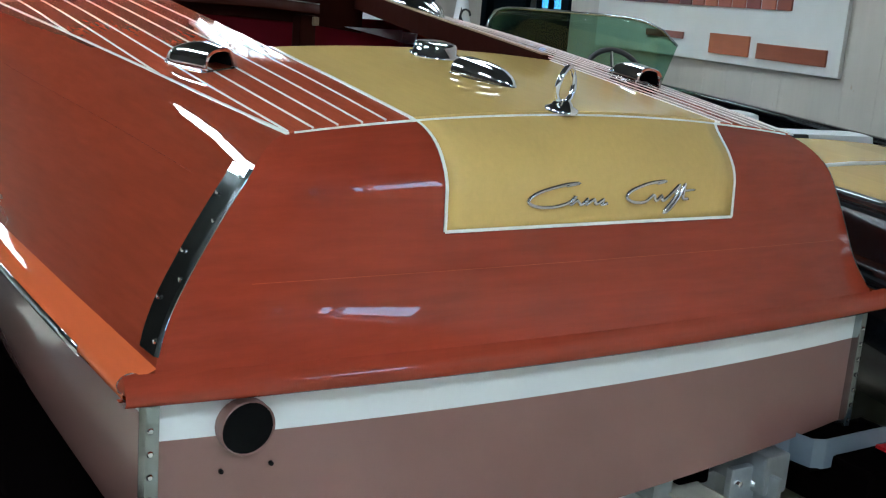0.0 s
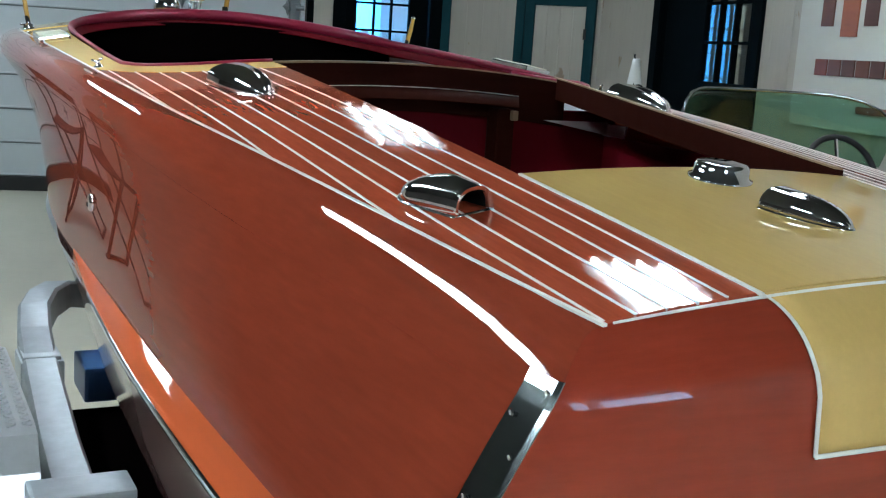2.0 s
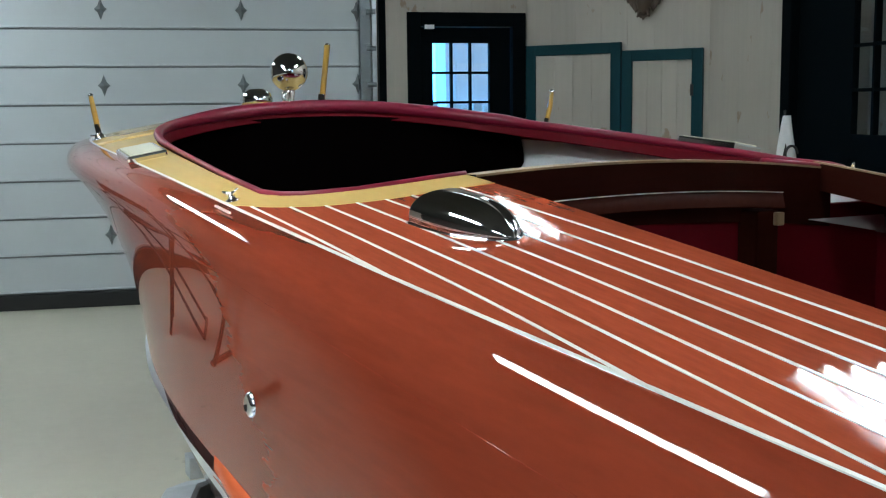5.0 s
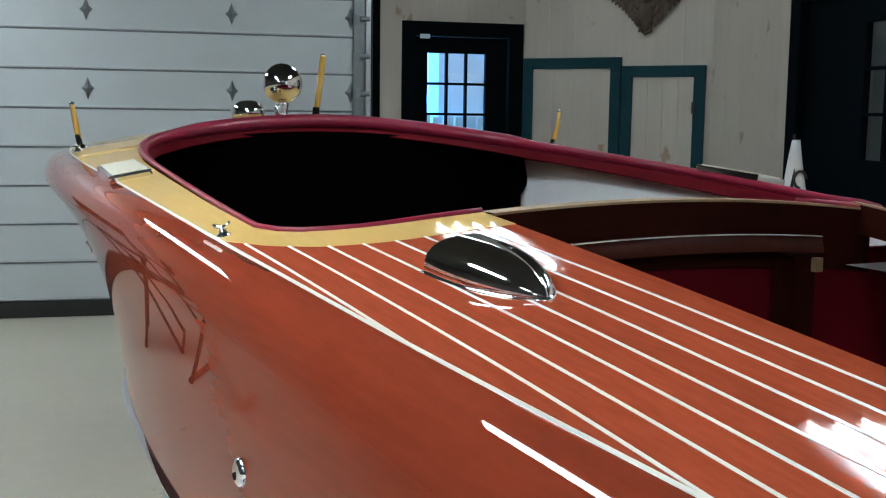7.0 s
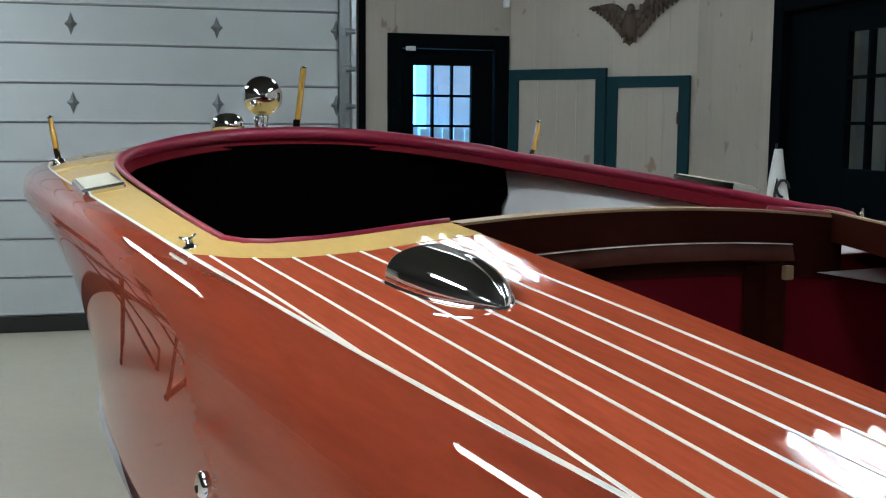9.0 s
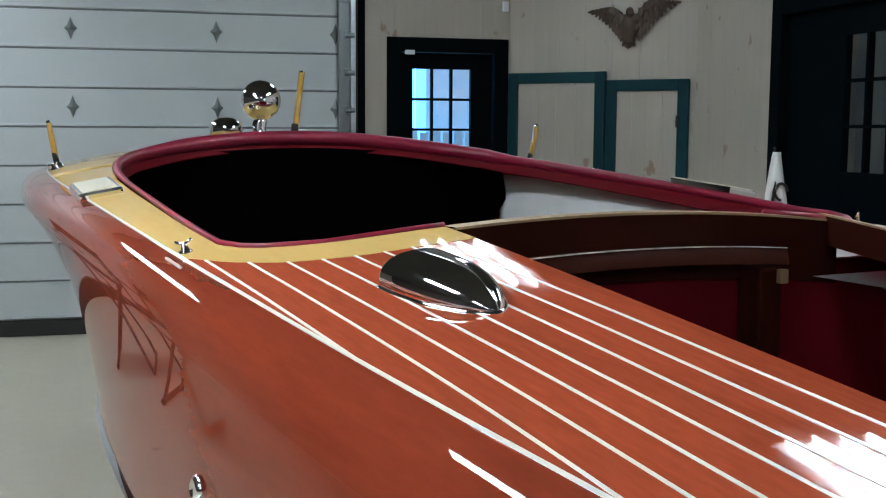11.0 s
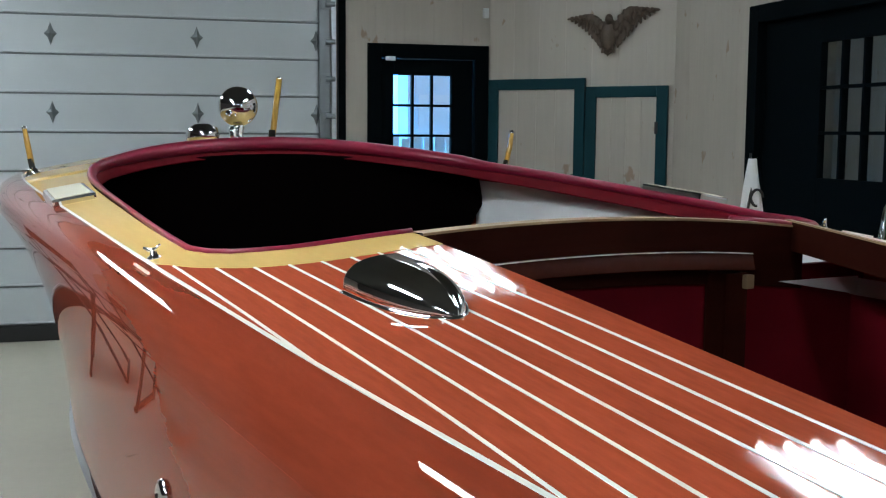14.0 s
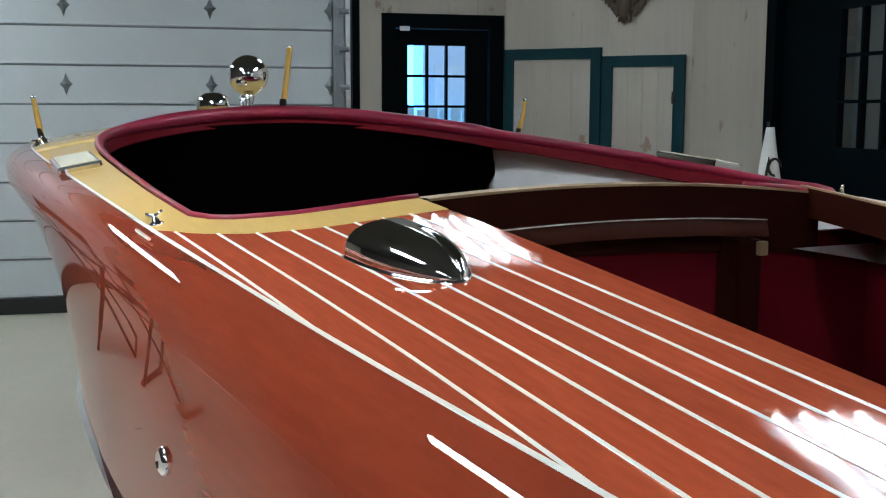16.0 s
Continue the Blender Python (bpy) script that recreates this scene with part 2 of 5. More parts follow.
def curve(*keys):
    """A smooth function through (y, value) pairs."""
    ys = [k[0] for k in keys]
    vs = [k[1] for k in keys]
    n = len(ys)
    tan = []
    for i in range(n):
        a, b = max(i - 1, 0), min(i + 1, n - 1)
        tan.append((vs[b] - vs[a]) / (ys[b] - ys[a]))

    def f(y):
        if y <= ys[0]:
            return vs[0] + tan[0] * (y - ys[0])
        if y >= ys[-1]:
            return vs[-1]
        i = max(k for k in range(n - 1) if ys[k] <= y)
        h = ys[i + 1] - ys[i]
        t = (y - ys[i]) / h
        return ((2 * t**3 - 3 * t**2 + 1) * vs[i] + (t**3 - 2 * t**2 + t) * h * tan[i] + (-2 * t**3 + 3 * t**2) * vs[i + 1] + (t**3 - t**2) * h * tan[i + 1])
    return f


# ---- the room ----
def wall_boards(parent, p, q, z0, z1, width=0.19, skip=()):
    """Upright boards along a wall from p to q, with shallow joints; skip: (from, to, low, high) openings along the wall."""
    p, q = Vector((*p, 0)), Vector((*q, 0))
    d = (q - p)
    length = d.length
    d.normalize()
    rot = Matrix.Translation(p) @ Matrix(((d.x, -d.y, 0, 0), (d.y, d.x, 0, 0), (0, 0, 1, 0), (0, 0, 0, 1)))
    n = max(1, round(length / width))
    for i in range(n):
        a, b = length * i / n + 0.0006, length * (i + 1) / n - 0.0006
        spans = [(z0, z1)]
        for s0, s1, low, high in skip:
            if b > s0 and a < s1:
                if a < s0 < b and s0 - a > 0.03:
                    b2 = s0
                    part("board", box(a, b2, -0.012, 0.0, low, min(high, z1), m=rot), PINE, parent)
                if a < s1 < b and b - s1 > 0.03:
                    part("board", box(s1, b, -0.012, 0.0, low, min(high, z1), m=rot), PINE, parent)
                new_spans = []
                for lo, hi in spans:
                    if low > lo:
                        new_spans.append((lo, min(low, hi)))
                    if high < hi:
                        new_spans.append((max(high, lo), hi))
                spans = new_spans
        for lo, hi in spans:
            if hi - lo > 0.02:
                part("board", box(a, b, -0.012, 0.0, lo, hi, m=rot), PINE, parent)


def structure(name, bm, mat, label=""):
    return tagged(part(name, bm, mat), label, name.split("_")[0], kind="structure")


X0, Y0 = -6.5, -4.5
floor = structure("floor", box(X0 - 0.2, 5.2, Y0 - 0.2, 12.5, FL - 0.2, FL), FLOOR, "beige epoxy-coated concrete garage floor with scuffs")
# unseen ceiling; its dark tone follows what the chrome mirrors
ceiling = structure("ceiling", box(X0 - 0.2, 5.2, Y0 - 0.2, WALL_Y + 0.2, CEIL, CEIL + 0.1), PLASTER, "unseen plain board ceiling of the garage, dark as the chrome mirrors it")

GD0, GD1, GDTOP = -3.3, 1.235, 2.62   # sectional door
D0, D1, DTOP = 1.515, 2.40, 2.10      # outer door with its frame
bm = box(X0, GD0, WALL_Y, WALL_Y + 0.15, FL, CEIL)
box(GD0, GD1, WALL_Y, WALL_Y + 0.15, GDTOP, CEIL, bm=bm)
box(GD1, D0, WALL_Y, WALL_Y + 0.15, FL, CEIL, bm=bm)
box(D0, D1, WALL_Y, WALL_Y + 0.15, DTOP, CEIL, bm=bm)
box(D1, 2.6, WALL_Y, WALL_Y + 0.15, FL, CEIL, bm=bm)
wall_north = structure("wall_north", bm, PINE, "whitewashed pine board wall with the garage door")
wall_boards(wall_north, (1.36, WALL_Y), (2.42, WALL_Y), FL, CEIL, 0.2, skip=((D0 - 1.36, D1 - 1.36, FL, DTOP),))
DX, DY = 2.42, WALL_Y                 # corner to the slanting wall
EX, EY = WALL_X, WALL_Y + 2.42 - WALL_X
n45 = Vector((1, 1, 0)).normalized()
bm = bmesh.new()
a, b = Vector((DX, DY, FL)), Vector((EX, EY, FL))
vs = [bm.verts.new(v) for v in (a, b, b + n45 * 0.15, a + n45 * 0.15)]
top = [bm.verts.new(v.co + Vector((0, 0, CEIL - FL))) for v in vs]
for i in range(4):
    bm.faces.new((vs[i], vs[(i + 1) % 4], top[(i + 1) % 4], top[i]))
bm.faces.new(vs)
bm.faces.new(top)
wall_slanting = structure("wall_slanting", bm, PINE, "slanting whitewashed pine board wall in the corner")
wall_boards(wall_slanting, (DX, DY), (EX, EY), FL, CEIL, 0.2)
RD0, RD1, RDTOP = 6.64, 8.03, 2.21      # dark door in the side wall, along y
WY0, WY1, WZ0, WZ1 = -4.1, -1.0, 1.75, 2.85   # window behind, in the same wall
bm = box(WALL_X, WALL_X + 0.15, RD1, EY + 0.1, FL, CEIL)
box(WALL_X, WALL_X + 0.15, RD0, RD1, RDTOP, CEIL, bm=bm)
box(WALL_X, WALL_X + 0.15, WY1, RD0, FL, CEIL, bm=bm)
box(WALL_X, WALL_X + 0.15, WY0, WY1, WZ1, CEIL, bm=bm)
box(WALL_X, WALL_X + 0.15, WY0, WY1, FL, WZ0, bm=bm)
box(WALL_X, WALL_X + 0.15, Y0, WY0, FL, CEIL, bm=bm)
wall_east = structure("wall_east", bm, PINE, "whitewashed pine board wall with a dark door")
wall_boards(wall_east, (WALL_X, EY), (WALL_X, 1.5), FL, CEIL, 0.2, skip=((EY - RD1, EY - RD0, FL, RDTOP),))
# unseen walls: dark colour stands for dim surroundings mirrored in the hull
wall_south = structure("wall_south", box(X0, 5.0, Y0 - 0.15, Y0, FL, CEIL), FARWALL, "unseen dark brown wall closing the garage, toned for the hull's reflections")
wall_west = structure("wall_west", box(X0 - 0.15, X0, Y0, WALL_Y, FL, CEIL), FARWALL, "unseen dark brown wall closing the garage, toned for the hull's reflections")
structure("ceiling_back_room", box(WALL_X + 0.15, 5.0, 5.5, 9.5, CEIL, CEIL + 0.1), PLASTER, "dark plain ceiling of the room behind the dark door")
structure("wall_back_south", box(WALL_X + 0.15, 4.9, 5.4, 5.5, FL, CEIL), PINE, "pale wall of the room behind the dark door")
structure("wall_back_north", box(WALL_X + 0.15, 4.9, 9.4, 9.5, FL, CEIL), PINE, "pale wall of the room behind the dark door")
back_room = structure("wall_back_room", box(4.9, 5.0, 5.4, 9.5, FL, CEIL), PINE, "pale wall of the room behind the dark door")


# sectional door
def sectional_door():
    d = tagged(new("door_1"), "white steel sectional garage door with diamond ornaments", "garage door", kind="structure")
    step = 0.2545
    z = FL + 0.11
    k = 0
    while z < GDTOP:
        hi = min(z + step, GDTOP)
        part("panel", box(GD0, GD1 - 0.06, WALL_Y + 0.02, WALL_Y + 0.06, z + 0.006, hi - 0.006, 0.006), DOORWHITE, d)
        part("groove", box(GD0, GD1 - 0.04, WALL_Y + 0.03, WALL_Y + 0.065, z - 0.012, z + 0.007), GREY, d, "shaded groove between panels")
        part("rib", box(GD0, GD1 - 0.02, WALL_Y + 0.008, WALL_Y + 0.03, z + 0.008, z + 0.02, 0.003), DOORWHITE, d)
        if k % 2 == 1:
            for x in (-3.0, -2.445, -1.51, -0.58, 0.352, 1.16):
                zc = z + step / 2 + 0.005
                bm = bmesh.new()
                w, h = 0.042, 0.075
                ring = [bm.verts.new((x + w * sx, WALL_Y + 0.019, zc + h * sz)) for sx, sz in ((0, 1), (0.45, 0.3), (1, 0), (0.45, -0.3), (0, -1), (-0.45, -0.3), (-1, 0), (-0.45, 0.3))]
                tip = bm.verts.new((x, WALL_Y - 0.004, zc))
                for i in range(8):
                    bm.faces.new((ring[i], ring[(i + 1) % 8], tip))
                bm.faces.new(ring)
                part("ornament", bm, GREY, d, "grey metal diamond ornament")
        z += step
        k += 1
    part("seal", box(GD0, GD1, WALL_Y + 0.0, WALL_Y + 0.07, FL, FL + 0.105, 0.01), RUBBER, d, "black rubber bottom seal")
    part("track", box(GD1 - 0.06, GD1 + 0.015, WALL_Y - 0.03, WALL_Y + 0.06, FL, GDTOP, 0.006), GREY, d, "grey steel door track")
    bm = box(GD1 + 0.02, GD1 + 0.05, WALL_Y - 0.06, WALL_Y - 0.02, FL, GDTOP)
    part("track", bm, GALV, d)
    for i in range(9):
        zz = FL + 0.2 + 0.2545 * i
        part("bracket", box(GD1 - 0.05, GD1 + 0.03, WALL_Y - 0.045, WALL_Y - 0.03, zz, zz + 0.07, 0.004), GREY, d)
        part("roller", cyl((GD1 - 0.02, WALL_Y - 0.05, zz + 0.035), (GD1 + 0.045, WALL_Y - 0.05, zz + 0.035), 0.02), GREY, d)
    part("cable", tube([(GD1 + 0.062, WALL_Y - 0.05, FL + 0.3 + 0.25 * i) for i in range(10)], 0.006, 6), RUBBER, d)
    part("jamb", box(GD1 + 0.07, 1.36, WALL_Y - 0.03, WALL_Y + 0.0, FL, GDTOP + 0.1, 0.004), GREEN_BLACK, d, "blackish green jamb")


sectional_door()


def glazed_door(name, label, m, w, h, win, cols, rows, frame_w=0.10):
    """A framed door in its own plane: x along the wall, y into it, z up from the floor. win: x0, x1, z0, z1 of the glazing."""
    d = tagged(new(name), label, "door", kind="structure")
    d.matrix_basis = m
    bm = box(0, frame_w, -0.035, 0.13, 0, h, 0.005)
    part("frame", bm, GREEN_BLACK, d)
    part("frame", box(w - frame_w, w, -0.035, 0.13, 0, h, 0.005), GREEN_BLACK, d)
    part("frame", box(frame_w, w - frame_w, -0.035, 0.13, h - frame_w, h, 0.005), GREEN_BLACK, d)
    x0, x1, z0, z1 = win
    a, b = frame_w + 0.004, w - frame_w - 0.004
    for bx in ((a, x0, 0.01, h - frame_w - 0.004), (x1, b, 0.01, h - frame_w - 0.004), (x0, x1, z1, h - frame_w - 0.004), (x0, x1, 0.01, z0)):
        part("leaf_rail", box(bx[0], bx[1], 0.02, 0.06, bx[2], bx[3], 0.003), GREEN_BLACK, d)
    for i in range(1, cols):
        x = x0 + (x1 - x0) * i / cols
        part("glazing_bar", box(x - 0.009, x + 0.009, 0.02, 0.06, z0, z1, 0.003), GREEN_BLACK, d)
    for i in range(1, rows):
        z = z0 + (z1 - z0) * i / rows
        part("glazing_bar", box(x0, x1, 0.022, 0.058, z - 0.009, z + 0.009, 0.003), GREEN_BLACK, d)
    pane = part("pane", box(x0, x1, 0.038, 0.042, z0, z1), GLASS, d)
    pane.visible_shadow = False
    return d


door2 = glazed_door("door_2", "blackish green outer door with a glazed upper half", pose(D0, WALL_Y, FL), D1 - D0, DTOP - FL, (0.195, 0.62, 0.95, 1.805), 3, 4)
part("closer_plate", box(0.125, 0.195, -0.045, -0.036, 1.90, 1.93, 0.003), WHITE, door2, "small white plate")
part("knob", lathe([(0, 0), (0.028, 0.01), (0.03, 0.03), (0, 0.045)], m=pose(0.72, 0.02, 0.95, 90)), CHROME, door2, smooth=True)
door3 = glazed_door("door_3", "blackish green door with small glazed panes", pose(WALL_X, RD1, FL, 0, 0, -90), RD1 - RD0, RDTOP - FL, (0.64, 1.18, 1.17, 1.88), 3, 3, 0.10)

# shed seen through the outer door
yard = tagged(part("yard_sky", box(0.2, 4.6, 12.9, 12.95, FL, 4.0), OUTSIDE), "bright hazy blue daylight outside the door", "backdrop", kind="structure")
hut = thing("garden_shed", "pale grey shed with a picket fence seen through the door", "shed", pose(0, 0, FL))
part("wall", box(2.35, 3.6, 12.2, 12.6, 0, 2.3), material("shed_wall", (0.66, 0.76, 0.82), 0.7), hut)
part("window", box(2.45, 2.75, 12.17, 12.2, 1.3, 1.75), WHITE, hut)
fence = thing("picket_fence", "grey weathered wooden picket fence outside", "fence", pose(0, 0, FL))
for i in range(16):
    part("picket", box(1.75 + i * 0.1, 1.83 + i * 0.1, 11.6, 11.62, 0, 1.35 + 0.04 * (i % 2), 0.004), WHITE, fence)
part("rail", box(1.7, 3.4, 11.625, 11.65, 1.0, 1.08), GALV, fence)


# green framed cupboard doors on the slanting wall
def cupboard_door(u0, u1, z1, label):
    m = Matrix.Translation((DX, DY, FL)) @ pose(0, 0, 0, 0, 0, -45)
    d = thing("cupboard_door", label, "cupboard door", m, "cupboard doors")
    f = 0.075
    z1 -= FL
    part("stile", box(u0, u0 + f, -0.05, -0.016, 0.05, z1, 0.004), TEAL, d)
    part("stile", box(u1 - f, u1, -0.05, -0.016, 0.05, z1, 0.004), TEAL, d)
    part("rail", box(u0 + f, u1 - f, -0.05, -0.016, z1 - f, z1, 0.004), TEAL, d)
    part("rail", box(u0 + f, u1 - f, -0.05, -0.016, 0.05, 0.05 + f, 0.004), TEAL, d)
    n = 4
    for i in range(n):
        a = u0 + f + (u1 - u0 - 2 * f) * i / n
        part("board", box(a + 0.001, a + (u1 - u0 - 2 * f) / n - 0.001, -0.034, -0.016, 0.05 + f, z1 - f), PINE, d)
    return d


cupboard_door(0.015, 0.755, 1.86, "teal framed cupboard door with whitewashed pine boards, taller")
c2 = cupboard_door(0.765, 1.345, 1.80, "teal framed cupboard door with whitewashed pine boards, lower")
part("latch", box(1.265, 1.285, -0.062, -0.05, 1.40, 1.48, 0.003), RUBBER, c2, "black metal latch")


def carved_eagle():
    m = Matrix.Translation((DX, DY, 0)) @ pose(0, 0, 0, 0, 0, -45)
    bm = bmesh.new()

    def feather(a, b, w, y, thick=0.012):
        a, b = Vector((a[0], 0, a[1])), Vector((b[0], 0, b[1]))
        d = b - a
        n = Vector((-d.z, 0, d.x)).normalized() * w
        vs = [bm.verts.new(a + d * t + n * k + Vector((0, y - (0.006 if k == 0 else 0), 0))) for t, k in ((0, -1), (0.55, -1.1), (0.88, -0.7), (1.0, 0), (0.88, 0.7), (0.55, 1.1), (0, 1), (0, 0))]
        low = [bm.verts.new(v.co + Vector((0, thick, 0))) for v in vs]
        bm.faces.new(vs)
        bm.faces.new(low[::-1])
        for k in range(8):
            bm.faces.new((vs[k], low[k], low[(k + 1) % 8], vs[(k + 1) % 8]))

    mix = lambda p, q, t: (p[0] + (q[0] - p[0]) * t, p[1] + (q[1] - p[1]) * t)
    # spread wings: long feathers from the leading edge, shorter coverts over them; one wing is held higher
    for s, up, reach in ((-1, 0.0, 1.0), (1, 0.035, 1.12)):
        lead = curve((0, 0.235), (0.35, 0.285 + up), (0.7, 0.282 + up), (1, 0.268 + up))
        low = curve((0, 0.05), (0.25, 0.105), (0.5, 0.165 + up * 0.4), (0.8, 0.225 + up * 0.8), (1, 0.262 + up))
        for layer, (n, share, w) in enumerate(((11, 1.0, 0.017), (9, 0.62, 0.017), (8, 0.34, 0.019))):
            for i in range(n):
                f = i / (n - 1)
                a = (s * reach * (0.045 + 0.215 * f), lead(f))
                b = (s * reach * (0.060 + 0.255 * f ** 1.2), low(f))
                feather(a, mix(a, b, share), w * (1 - 0.45 * f), -0.022 - 0.011 * layer - 0.02 * (1 - f) - 0.003 * (i % 2))
    # tail
    for i in range(5):
        feather((0.012 * (i - 2), 0.12), (0.016 * (i - 2) - 0.01, 0.012 * abs(i - 2)), 0.013, -0.03 - 0.004 * (i % 2))
    for cx, cy, cz, rx, ry, rz in ((0.0, -0.045, 0.145, 0.052, 0.042, 0.105), (0.012, -0.070, 0.245, 0.027, 0.032, 0.035)):
        bmesh.ops.create_icosphere(bm, subdivisions=3, radius=1.0, matrix=Matrix.Translation((cx, cy, cz)) @ Matrix.Diagonal((rx, ry, rz, 1)))
    cyl((0.030, -0.085, 0.245), (0.062, -0.10, 0.225), 0.013, 0.002, 10, bm)
    for dx in (-0.025, 0.03):
        cyl((dx, -0.05, 0.07), (dx * 1.6, -0.06, 0.02), 0.014, 0.007, 8, bm)
    ob = part("carved_eagle", bm, BRONZE)
    ob.matrix_basis = m @ pose(0.925, -0.012, 2.0)
    mod = ob.modifiers.new("carving", "REMESH")
    mod.mode, mod.voxel_size = "VOXEL", 0.005
    return tagged(ob, "carved bronzed wooden eagle with spread wings on the wall", "wall carving")


carved_eagle()
sensor = thing("wall_sensor", "small white sensor box high in the corner", "sensor", Matrix.Translation((DX - 0.05, DY - 0.03, 2.33)))
part("case", box(-0.02, 0.02, -0.03, 0.0, -0.035, 0.035, 0.006), WHITE, sensor)


# sample board on the side wall
def sample_board():
    b = thing("sample_board", "pale display board with rows of stained wood samples", "display board", pose(WALL_X - 0.014, 0, -0.025))
    part("backing", box(-0.02, 0.0, 4.14, 6.25, 1.1, 2.3, 0.003), PAPER, b)
    tones = [(0.20, 0.045, 0.022), (0.27, 0.07, 0.035), (0.15, 0.05, 0.032), (0.33, 0.09, 0.04), (0.10, 0.035, 0.025)]
    mats = [material("sample_stain", t, 0.35, coat=0.6, grain=0.15, grain_scale=(40, 6, 40)) for t in tones]
    k = 0
    for i in range(14):
        y = 6.06 - i * 0.113
        part("sample", box(-0.028, -0.02, y - 0.1, y, 1.36, 1.44, 0.002), mats[(i * 2 + i // 3) % 5], b)
    for y0, y1, z0, z1, c in ((5.32, 5.68, 1.19, 1.225, 0), (4.76, 5.08, 1.14, 1.235, 3), (4.22, 4.70, 1.14, 1.21, 1), (5.95, 6.05, 1.6, 1.9, 2), (5.75, 5.88, 1.55, 1.95, 3),
                              (5.6, 5.7, 1.6, 1.9, 4), (5.3, 5.5, 1.62, 1.75, 0), (5.0, 5.15, 1.6, 1.72, 2), (4.7, 4.85, 1.58, 1.75, 1), (4.4, 4.58, 1.58, 1.75, 3), (5.3, 5.42, 1.9, 2.15, 1), (4.9, 5.1, 1.9, 2.1, 0)):
        part("sample", box(-0.028, -0.02, y0, y1, z0, z1, 0.002), mats[c], b)


sample_board()


# fluorescent lights, with a few added fills among them
def ceiling_light(x, y, n=4, strength=26.0, rz=0.0, length=1.2, diffuser=0.0):
    """A fixture with n bare tubes, or with one lit diffuser of the given width."""
    lit = glowing("lit_tube", (0.84, 0.96, 1.0), strength)
    kind = "with a lit diffuser" if diffuser else "with bare tubes"
    f = thing("ceiling_light", "white fluorescent ceiling light " + kind, "ceiling light", pose(x, y, CEIL, 0, 0, rz), "ceiling lights")
    w = diffuser or 0.13 * n
    part("housing", box(-w / 2 - 0.03, w / 2 + 0.03, -length / 2 - 0.03, length / 2 + 0.03, -0.05, -0.002, 0.008), WHITE, f)
    if diffuser:
        part("diffuser", box(-w / 2, w / 2, -length / 2, length / 2, -0.085, -0.051, 0.012), lit, f)
        return f
    for i in range(n):
        xx = (i - (n - 1) / 2) * 0.13
        part("tube", cyl((xx, -length / 2, -0.075), (xx, length / 2, -0.075), 0.016, seg=10), lit, f)
        for e in (-1, 1):
            part("tube_holder", box(xx - 0.012, xx + 0.012, e * (length / 2 + 0.004) - 0.008, e * (length / 2 + 0.004) + 0.008, -0.095, -0.05, 0.003), WHITE, f)
    return f


ceiling_light(2.2, 4.95, 4, 19.0)
ceiling_light(1.6, 8.3, 4, 7.0)
ceiling_light(-1.2, 4.35, strength=31.0, length=1.3, diffuser=0.30)
ceiling_light(-1.9, 8.65, strength=10.0, length=1.6, diffuser=0.36)
# no known fixture: added to brighten the port side and shoulder
ceiling_light(-1.8, 1.8, 4, 15.0)
ceiling_light(0.7, -0.8, 4, 78.0)
# fill added behind the camera for the stern's port side
ceiling_light(-2.4, -1.2, 4, 28.0)
# unseen, added so that the room behind the dark panes is lit
ceiling_light(4.3, 7.5, 2, 6.0)

# window behind, in the side wall
win = tagged(new("window_1"), "white framed window with bright daylight behind", "window", kind="structure")
WM = (WY0 + WY1) / 2
for bx in ((WY0, WY0 + 0.08, WZ0, WZ1), (WY1 - 0.08, WY1, WZ0, WZ1), (WY0 + 0.08, WY1 - 0.08, WZ1 - 0.08, WZ1), (WY0 + 0.08, WY1 - 0.08, WZ0, WZ0 + 0.08), (WM - 0.04, WM + 0.04, WZ0 + 0.08, WZ1 - 0.08)):
    part("window_frame", box(WALL_X - 0.01, WALL_X + 0.1, *bx, 0.004), WHITE, win)
pane = part("pane", box(WALL_X + 0.05, WALL_X + 0.055, WY0 + 0.08, WY1 - 0.08, WZ0 + 0.08, WZ1 - 0.08), GLASS, win)
pane.visible_shadow = False
tagged(part("daylight_backdrop", box(WALL_X + 0.9, WALL_X + 0.95, -6.5, 0.2, FL, 3.6), glowing("hazy_daylight", (0.55, 0.74, 1.0), 4.5)), "bright hazy daylight outside the window", "backdrop", kind="structure")


# ---- the runabout: x to starboard, y to the bow, z up from the world's zero ----
BOAT = pose(1.280, 2.368, 0, 0, 0, 12)
boat = thing("runabout_boat", "varnished mahogany runabout with blonde decks on a trailer", "boat", BOAT)
LEN = 5.55
margin = curve((0, 0.637), (0.2, 0.672), (0.4, 0.70), (0.83, 0.757), (1.42, 0.825), (2.0, 0.866), (2.5, 0.886), (3.06, 0.895), (3.67, 0.893), (4.15, 0.865), (4.5, 0.80), (4.95, 0.62), (5.3, 0.34), (LEN, 0.02))
shoulder = curve((0, 0.748), (0.5, 0.803), (1.0, 0.864), (1.86, 0.934), (2.6, 0.960), (3.3, 0.975), (3.9, 0.966), (4.4, 0.908), (4.8, 0.77), (5.2, 0.48), (LEN, 0.04))
shoulder_drop = curve((0, 0.098), (1, 0.104), (2, 0.100), (3.5, 0.088), (LEN, 0.085))
rail_x = curve((0, 0.895), (0.3, 0.914), (0.7, 0.931), (1.1, 0.940), (1.5, 0.939), (2.0, 0.936), (2.5, 0.93), (3.1, 0.882), (3.7, 0.75), (4.3, 0.52), (4.9, 0.24), (LEN, 0.01))
rail_z = curve((0, 0.650), (0.7, 0.680), (2.0, 0.715), (3.0, 0.74), (4.2, 0.80), (LEN, 0.88))
